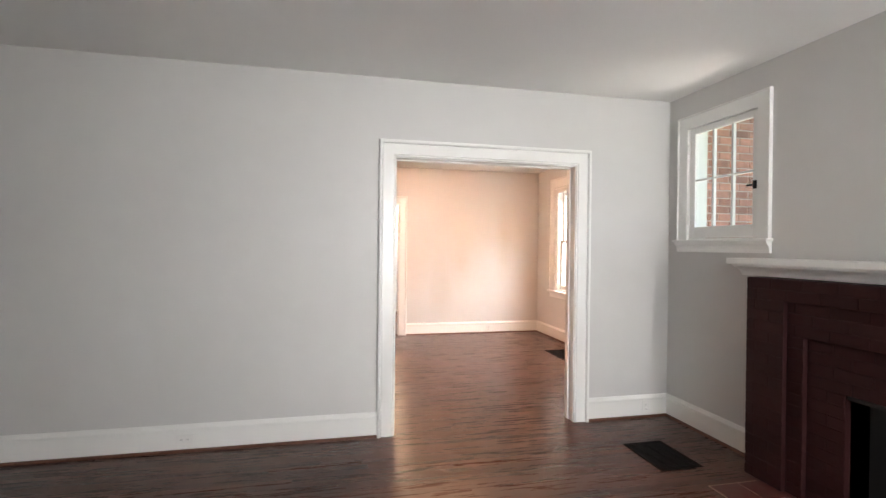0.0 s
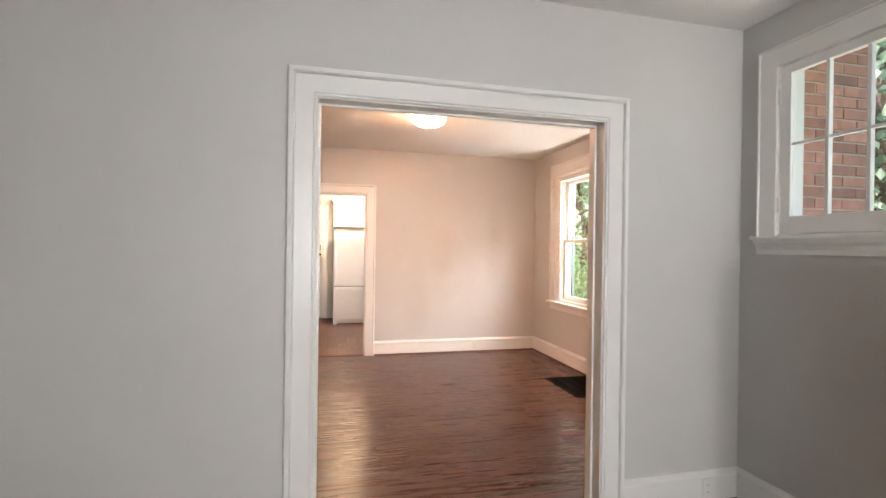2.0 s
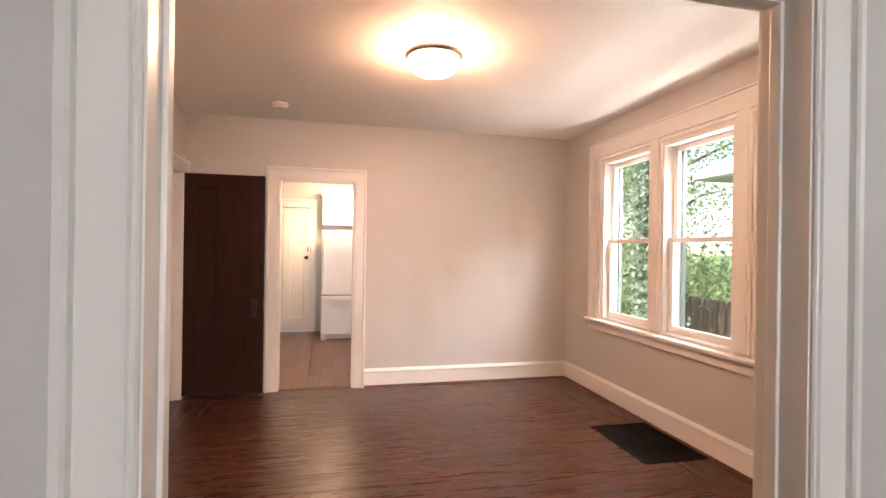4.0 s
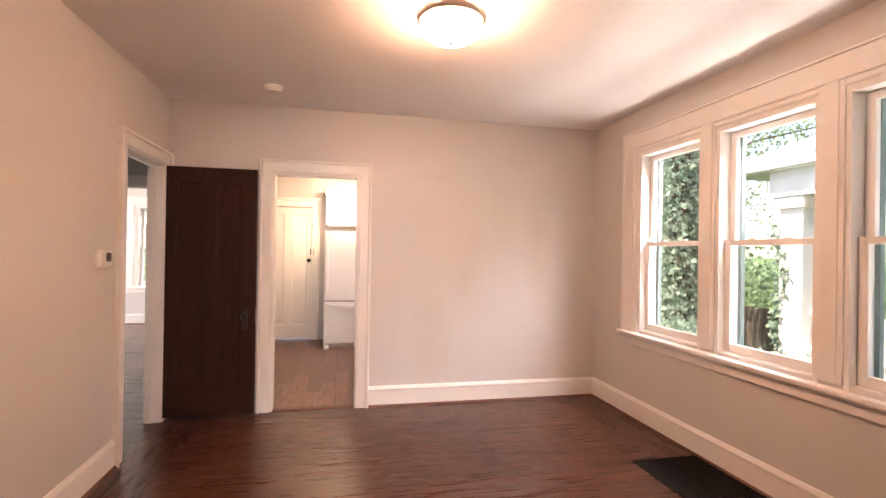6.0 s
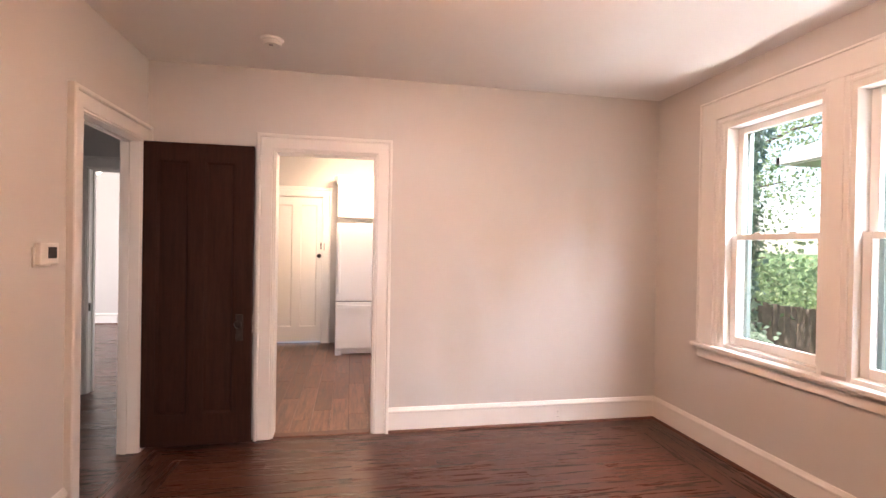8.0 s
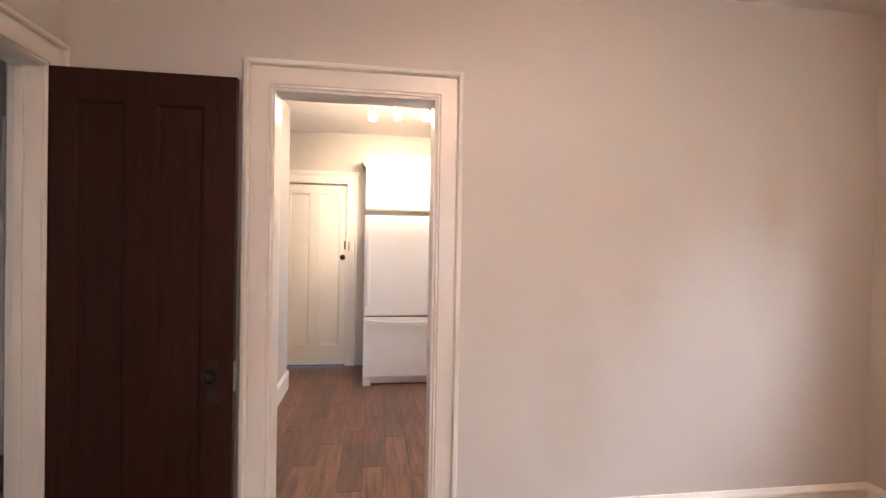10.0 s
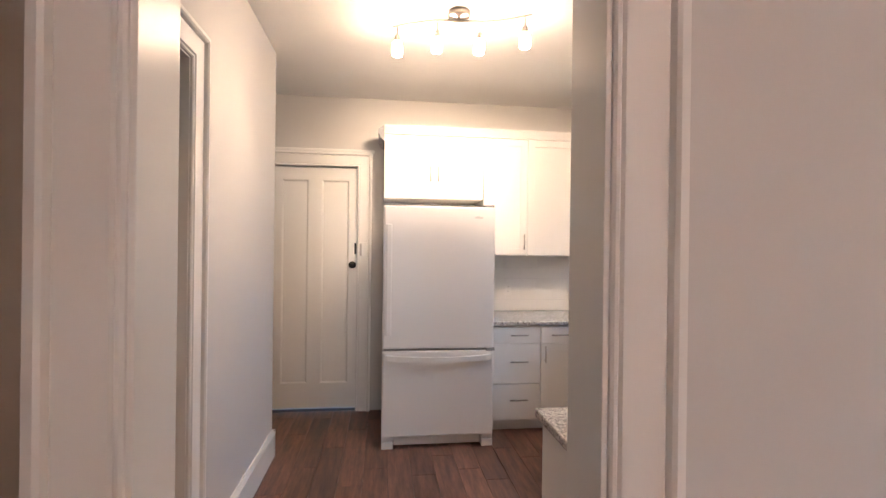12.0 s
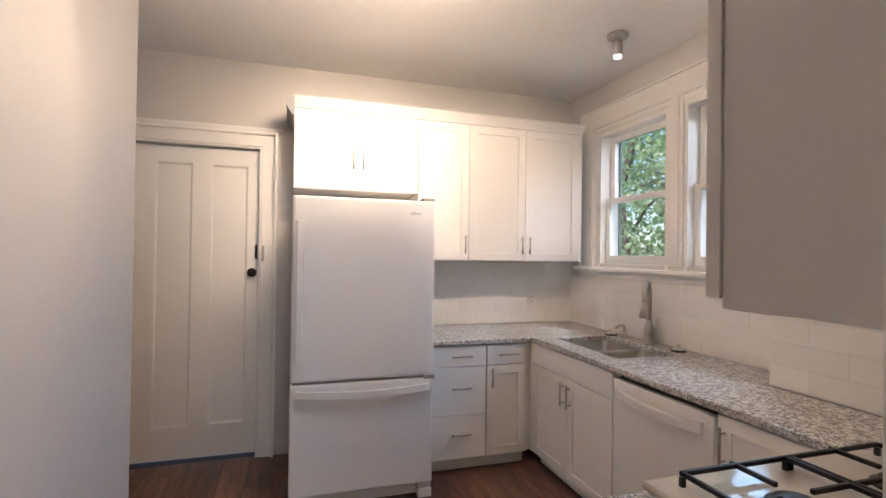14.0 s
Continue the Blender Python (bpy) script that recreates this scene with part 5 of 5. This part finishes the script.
def bush(x, y, r, h, seed, leaves, size, material, label):
    g = np.random.default_rng(seed)
    ob = thing("bush", (x, y, G), label, "bush", "bushes")
    c = np.stack([g.normal(0, r * 0.45, 14), g.normal(0, r * 0.45, 14), g.uniform(0.1, h, 14)], 1)
    sp = c[g.integers(0, 14, leaves)] + g.normal(size=(leaves, 3)) * np.array([r * 0.22, r * 0.22, h * 0.14])
    sp[:, 2] = np.abs(sp[:, 2])
    new_ob = new("foliage", leaf_mesh("foliage", sp, size, material, seed))
    new_ob.parent = ob
    bm = bmesh.new()
    for k in range(5):
        tube(bm, [(x, y, G), (x + c[k][0] * 0.6, y + c[k][1] * 0.6, G + c[k][2] * 0.6), (x + c[k][0], y + c[k][1], G + c[k][2])], 0.02, 6, 0.006)
    part("stems", bm, BARK, ob)


def ivy_trunk(x, y, r, h, seed, leaves, label, size=0.075):
    ob = thing("ivy_tree", (x, y, G), label, "tree", "trees")
    bm = bmesh.new()
    tube(bm, [(x + 0.05 * math.sin(k), y + 0.05 * math.cos(2 * k), G + h * k / 6) for k in range(7)], r * 0.62, 12, r * 0.4)
    part("trunk", bm, BARK, ob)
    g = np.random.default_rng(seed)
    a, z = g.uniform(0, 2 * math.pi, leaves), g.uniform(0, h, leaves)
    rr = r * (0.85 + 0.3 * np.sin(a * 3 + z * 2.3) * np.sin(z * 1.7 + 1)) + g.normal(0, 0.07, leaves)
    sp = np.stack([rr * np.cos(a), rr * np.sin(a), z], 1)
    o = new("ivy", leaf_mesh("ivy", sp, size, IVY, seed, 1.2))
    o.parent = ob


ivy_trunk(7.3, 11.45, 0.40, 6.0, 3, 7500, "tall tree trunk overgrown with dark green ivy", 0.098)
ivy_trunk(6.3, 5.55, 0.75, 5.5, 5, 9000, "thick trunk overgrown with dark green ivy", 0.098)
tree(12.5, 17.5, 9, 4.0, 0.22, 11, 9000, 0.10, "broad green leafy garden tree")
tree(6.4, 15.0, 7.5, 2.4, 0.12, 12, 3600, 0.095, "green leafy tree beside the house", 0.15)
tree(16, 13, 10, 4.5, 0.25, 13, 9000, 0.11, "tall green leafy tree behind the porch")
tree(9.5, 20.5, 9, 4.0, 0.22, 14, 9000, 0.11, "green leafy tree across the garden")
tree(7.3, 13.4, 6.2, 1.7, 0.10, 15, 2600, 0.085, "slim green tree beside the fence")
tree(15, 4, 9, 4.0, 0.22, 16, 12000, 0.12, "green leafy tree across the garden")
tree(8.2, 14.8, 6.5, 2.8, 0.14, 17, 5200, 0.095, "green leafy tree outside the kitchen", 0.15)
tree(-3.5, 19.5, 8, 3.5, 0.2, 18, 5000, 0.2, "green leafy tree behind the house", 0.2)
tree(1.0, -9.5, 8, 3.5, 0.2, 19, 5000, 0.2, "green leafy street tree", 0.3)
for k, (x, y, r, h) in enumerate(((6.9, 10.8, 0.8, 1.2), (7.6, 12.6, 1.0, 1.3), (6.3, 12.4, 0.9, 1.6), (7.5, 9.6, 0.55, 0.8), (10.5, 15.2, 1.3, 1.7), (6.3, 15.2, 1.1, 2.2), (8.0, 17.0, 1.5, 2.6), (9.0, 9.3, 0.5, 0.7))):
    bush(x, y, r, h, 40 + k, 3600, 0.07, LEAF if k % 3 else IVY, "leafy green garden bush" if k % 3 else "dark green garden bush")

# far woods behind the gardens
g = np.random.default_rng(501)
nw = 42000
wa = g.uniform(-0.35, 1.45, nw)
wr = g.uniform(17, 30, nw)
clump = 2.2 * np.sin(wa * 23) + 1.6 * np.sin(wa * 57 + 1.3) + 1.1 * np.sin(wr * 1.9)
wz = G + g.uniform(0, 1, nw) ** 0.8 * (1.5 + 0.25 * clump + 0.05 * (wr - 17))
sp = np.stack([1 + wr * np.cos(wa), 4 + wr * np.sin(wa), wz], 1) + g.normal(size=(nw, 3)) * 0.35
wd = tagged(new("far_woods", leaf_mesh("far_woods", sp, 0.19, LEAF, 502)), "dense green belt of trees behind the gardens", "woods", "", "stuff")

# board fence
fe = thing("fence", (9.9, 14.0, G), "weathered grey board fence", "fence")
FB = mesh_of("fence_board", B((-0.010, -0.068, 0, 0.010, 0.068, 1.10), r=0.003), FENCEW)
for i in range(46):
    piece("board", FB, fe, (9.9 + random.uniform(-0.004, 0.004), 11.6 + 0.142 * i, G + random.uniform(-0.015, 0.015)))
for y in (11.6, 13.7, 15.8, 18.0):
    part("post", B((9.92, y - 0.05, G, 10.02, y + 0.05, G + 1.16), r=0.006), FENCEW, fe)
part("rail", B((9.912, 11.55, G + 0.85, 9.95, 18.05, G + 0.94), (9.912, 11.55, G + 0.2, 9.95, 18.05, G + 0.29)), FENCEW, fe)

# neighbour's porch
room(0, -0.62)
nh = thing("neighbour_house", (10.5, 8, G), "white painted house with a columned porch", "house")
part("wall", B((10.6, 2.5, G, 14.5, 9.6, 3.0)), HOUSEW, nh)
part("deck", B((7.95, 2.5, G, 10.6, 10.75, -0.10)), DECK, nh)
bm = bmesh.new()
v = [bm.verts.new(p) for p in ((7.78, 2.0, 2.98), (7.78, 11.50, 2.98), (11.0, 9.0, 4.5), (11.0, 2.0, 4.5), (7.78, 2.0, 3.06), (7.78, 11.50, 3.06), (11.0, 9.0, 4.58), (11.0, 2.0, 4.58), (14.8, 11.50, 2.98), (14.8, 11.50, 3.06), (14.8, 9.0, 4.5), (14.8, 9.0, 4.58))]
for f in ((0, 1, 2, 3), (4, 7, 6, 5), (0, 4, 5, 1), (0, 3, 7, 4), (1, 8, 10, 2), (5, 6, 11, 9), (1, 5, 9, 8)):
    bm.faces.new([v[i] for i in f])
rf = part("roof", bm, SHINGLE, nh, "grey shingled porch roof")
part("gutter", B((7.71, 2.0, 2.88, 7.80, 11.56, 3.0), (7.71, 11.48, 2.88, 14.8, 11.56, 3.0), r=0.01), HOUSEW, nh)
part("fascia", B((7.95, 2.4, 2.45, 8.15, 10.75, 2.86), (8.15, 10.55, 2.45, 14.5, 10.75, 2.86)), HOUSEW, nh)
part("soffit", B((7.80, 2.0, 2.86, 14.7, 11.48, 2.885)), HOUSEW, nh)
for x, y in ((8.25, 10.45), (8.25, 7.5), (8.25, 4.6), (10.8, 10.5)):
    c = part("column", B((x - 0.2, y - 0.2, -0.10, x + 0.2, y + 0.2, 2.25), r=0.012), HOUSEW, nh)
    part("capital", B((x - 0.27, y - 0.27, 2.25, x + 0.27, y + 0.27, 2.45), r=0.03), HOUSEW, c)
part("rail", B((8.21, 4.8, 0.58, 8.29, 10.25, 0.64), (8.22, 4.8, 0.0, 8.28, 10.25, 0.05)), HOUSEW, nh)
BAL = mesh_of("baluster", B((-0.018, -0.03, 0, 0.018, 0.03, 0.62)), HOUSEW)
for i in range(46):
    y = 4.9 + 0.117 * i
    if abs(y - 7.5) > 0.22:
        piece("baluster", BAL, nh, (8.25, y, 0.0))
g = np.random.default_rng(77)
nz = 520
zz, aa = g.uniform(-0.6, 2.3, nz), g.choice([0, 1], nz)
zz = -0.6 + 2.6 * g.uniform(0, 1, nz) ** 1.5
strand = 0.16 + 0.10 * np.sin(zz * 4.1) + g.normal(0, 0.05, nz)
sp = np.stack([np.where(aa == 0, -0.23, g.uniform(-0.24, 0.0, nz)), np.where(aa == 0, strand, 0.25 + g.normal(0, 0.03, nz)), zz - G], 1)
vine = thing("climbing_ivy", (8.25, 10.45, G), "thin ivy climbing a white porch column", "ivy")
o = new("leaves", leaf_mesh("leaves", sp, 0.075, IVY, 9, 1.0))
o.parent = vine

# brick face of the projecting dining room
room(0.05, -0.05)
bw = thing("brick_wall", (3.6, 3.9, G), "red brick wall with pale mortar joints", "brick wall", "", "structure")
part("mortar", B((3.112, 3.833, G, 3.776, 3.948, 2.95), (3.742, 3.948, G, 3.776, 4.6, 2.95)), MORTAR, bw)
RB = mesh_of("red_brick", B((-0.100, -0.03, -0.029, 0.100, 0.03, 0.029), r=0.004), REDBRICK)
RH = mesh_of("red_half_brick", B((-0.047, -0.03, -0.029, 0.047, 0.03, 0.029), r=0.004), REDBRICK)
for r in range(26):
    z = 1.08 + 0.068 * r
    cuts = [(3.16, RB), (3.37, RB), (3.58, RB), (3.737, RH)] if r % 2 else [(3.107, RH), (3.265, RB), (3.475, RB), (3.685, RB)]
    for x, me in cuts:
        piece("brick", me, bw, (x, 3.886 + random.uniform(-0.002, 0.002) - 0.03, z))
solid("corner_board", B((3.112, 3.715, 0.2, 3.15, 3.822, 2.9), r=0.003), HOUSEW, "white painted exterior corner board", "trim", "structure")

# ---- floors, laid piece by piece ----
room(0, 0)
def strip_mesh(length, width, material, name, depth=0.018, gap=0.0003, axis="x", c=0.0004):
    a, b = length / 2 - gap, width / 2 - gap
    bm = bmesh.new()
    lo = [(-a, -b, -depth), (a, -b, -depth), (a, b, -depth), (-a, b, -depth)]
    mid = [(-a, -b, -c), (a, -b, -c), (a, b, -c), (-a, b, -c)]
    hi = [(-a + c, -b + c, 0), (a - c, -b + c, 0), (a - c, b - c, 0), (-a + c, b - c, 0)]
    if axis == "y":
        lo, mid, hi = [[(y, x, z) for x, y, z in s] for s in (lo, mid, hi)]
    v = [[bm.verts.new(p) for p in s] for s in ((lo, mid, hi) if c else (lo, hi))]
    for s, t in zip(v, v[1:]):
        for i in range(4):
            bm.faces.new((s[i], s[(i + 1) % 4], t[(i + 1) % 4], t[i]))
    bm.faces.new(v[-1])
    return mesh_of(name, bm, material)


rng = random.Random(4)
dfl = thing("floor_dining", (1.57, 6.1, 0), "glossy dark stained narrow oak strip floor", "floor", "", "structure")
SW = 0.0572
DX0, DX1, DY0 = -0.488, 3.592, 4.03
BD = 6                                      # strips in the border
UNIT = (DX1 - DX0 - 2 * BD * SW) / 12
SM = {n: strip_mesh(UNIT * n, SW, FLOORW, "floor_strip", gap=0.0001, c=0.0) for n in range(2, 7)}
CUT = {}


def strip(length, x, y, along_y):
    key = round(length, 3)
    if key not in CUT:
        CUT[key] = strip_mesh(key, SW, FLOORW, "border_strip", gap=0.0001, c=0.0)
    piece("strip", CUT[key], dfl, (x, y, 0), math.pi / 2 if along_y else 0.0)


for r in range(71 - 2 * BD):
    left, x = 12, DX0 + BD * SW
    while left:
        n = rng.randint(2, 6)
        if left - n < 2:
            n = left if left <= 6 else left - 2
        piece("strip", SM[n], dfl, (x + UNIT * n / 2, DY0 + SW * (BD + r + 0.5), 0))
        x += UNIT * n
        left -= n
for k in range(BD):
    wx, wy = DX1 - DX0 - 2 * SW * k, 71 * SW - 2 * SW * (k + 1)
    for cut in ((0.0, 0.3, 0.62), (0.0, 0.45, 0.75)):
        a = [c + (0.04 * ((k * 3) % 5) if c else 0.0) for c in cut] + [1.0]
        south = cut[1] == 0.3
        for p, q in zip(a, a[1:]):
            strip(wx * (q - p), DX0 + SW * k + wx * (p + q) / 2, DY0 + SW * (k + 0.5) if south else DY0 + SW * (71 - k - 0.5), False)
            strip(wy * (q - p), DX0 + SW * (k + 0.5) if south else DX1 - SW * (k + 0.5), DY0 + SW * (k + 1) + wy * (p + q) / 2, True)


def strip_floor(name, x0, x1, y0, y1, label):
    verts, faces = [], []
    y = y0
    while y < y1:
        x = x0 - rng.uniform(0, 0.8)
        while x < x1:
            ln = rng.uniform(0.6, 2.0)
            a, b = max(x, x0), min(x + ln, x1)
            if b - a > 0.02:
                k = len(verts)
                g_, c = 0.0001, 0.0
                e = min(y + SW, y1)
                verts += [(a + g_, y + g_, -0.018), (b - g_, y + g_, -0.018), (b - g_, e - g_, -0.018), (a + g_, e - g_, -0.018), (a + g_ + c, y + g_ + c, 0), (b - g_ - c, y + g_ + c, 0), (b - g_ - c, e - g_ - c, 0), (a + g_ + c, e - g_ - c, 0)]
                faces += [(k + 4, k + 5, k + 6, k + 7)] + [(k + i, k + (i + 1) % 4, k + 4 + (i + 1) % 4, k + 4 + i) for i in range(4)]
            x += ln
        y += SW
    me = bpy.data.meshes.new(name)
    me.from_pydata(verts, [], faces)
    me.materials.append(FLOORJ)
    return tagged(new(name, me), label, "floor", "", "structure")


strip_floor("floor_living", LIV_L, 3.0, LIV_B, 4.03, "glossy dark stained narrow oak strip floor")
strip_floor("floor_back_room", -5.9, -0.489, 3.955, 13.65, "glossy dark stained narrow oak strip floor")

kfl = thing("floor_kitchen", (1.4, 9.9, 0), "brown wood-look plank tile floor with thin dark joints", "floor", "", "structure")
KP, PW = {}, 0.1535
FIRST = (0.46, 0.30, 0.76, 0.60, 0.24, 0.575, 0.885, 0.30, 0.518, 0.83, 0.40, 0.68)
for i in range(24):
    x, y, n = -0.5755 + PW * (i + 0.5), 8.125, FIRST[i % 12]
    while y < 11.60 and x < 3.13:
        n = round(min(n, 11.64 - y), 3)
        if n not in KP:
            KP[n] = strip_mesh(n, PW, PLANK, "plank_tile", 0.016, 0.0014, "y")
        piece("plank", KP[n], kfl, (x, y + n / 2, 0))
        y, n = y + n, 0.915
part("pantry_floor", B((-0.62, 8.21, -0.02, -0.577, 10.6, -0.001)), PLANK, kfl)

# ---- backsplash tiles ----
TL, TH = 0.305, 0.0990


def tile_mesh(P0, w, h, name):
    x, y = ((w / 2 - 0.0012), 0.004) if P0 == "y" else (0.004, (w / 2 - 0.0012))
    return mesh_of(name, B((-x, -y, -h / 2 + 0.0012, x, y, h / 2 - 0.0012), r=0.0012), TILEW)


def splash(name, axis, c, out, a0, a1, z0, z1, label):
    P = plane_map(axis, c, out)
    ob = thing(name, P((a0 + a1) / 2, 0, z0), label, "tiles", "", "structure")
    part("grout", B(wbox(P, a0, 0.0, z0, a1, 0.0074, z1)), GROUTW, ob)
    cache = {}
    r, z = 0, z0
    while z < z1 - 0.01:
        h = min(TH, z1 - z)
        a = a0 - (TL / 2 if r % 2 else 0)
        while a < a1 - 0.005:
            b0, b1 = max(a, a0), min(a + TL, a1)
            key = (round(b1 - b0, 3), round(h, 3))
            if b1 - b0 > 0.012:
                if key not in cache:
                    cache[key] = tile_mesh(axis, b1 - b0, h, "splash_tile")
                piece("tile", cache[key], ob, P((b0 + b1) / 2, 0.005, z + h / 2))
            a += TL
        z += h
        r += 1


splash("backsplash_north", "y", 11.63, -1, 1.575, 3.053, 0.886, 1.398, "white glazed long tiles behind the counter")
splash("backsplash_east", "x", 3.055, -1, 9.62, 11.62, 0.886, 1.278, "white glazed long tiles under the window")
splash("backsplash_chimney", "x", 2.80, -1, 8.22, 9.61, 0.886, 1.60, "white glazed long tiles on the chimney breast")
splash("backsplash_chimney_side", "y", 9.61, 1, 2.802, 3.045, 0.886, 1.33, "white glazed tiles on the chimney breast's side")
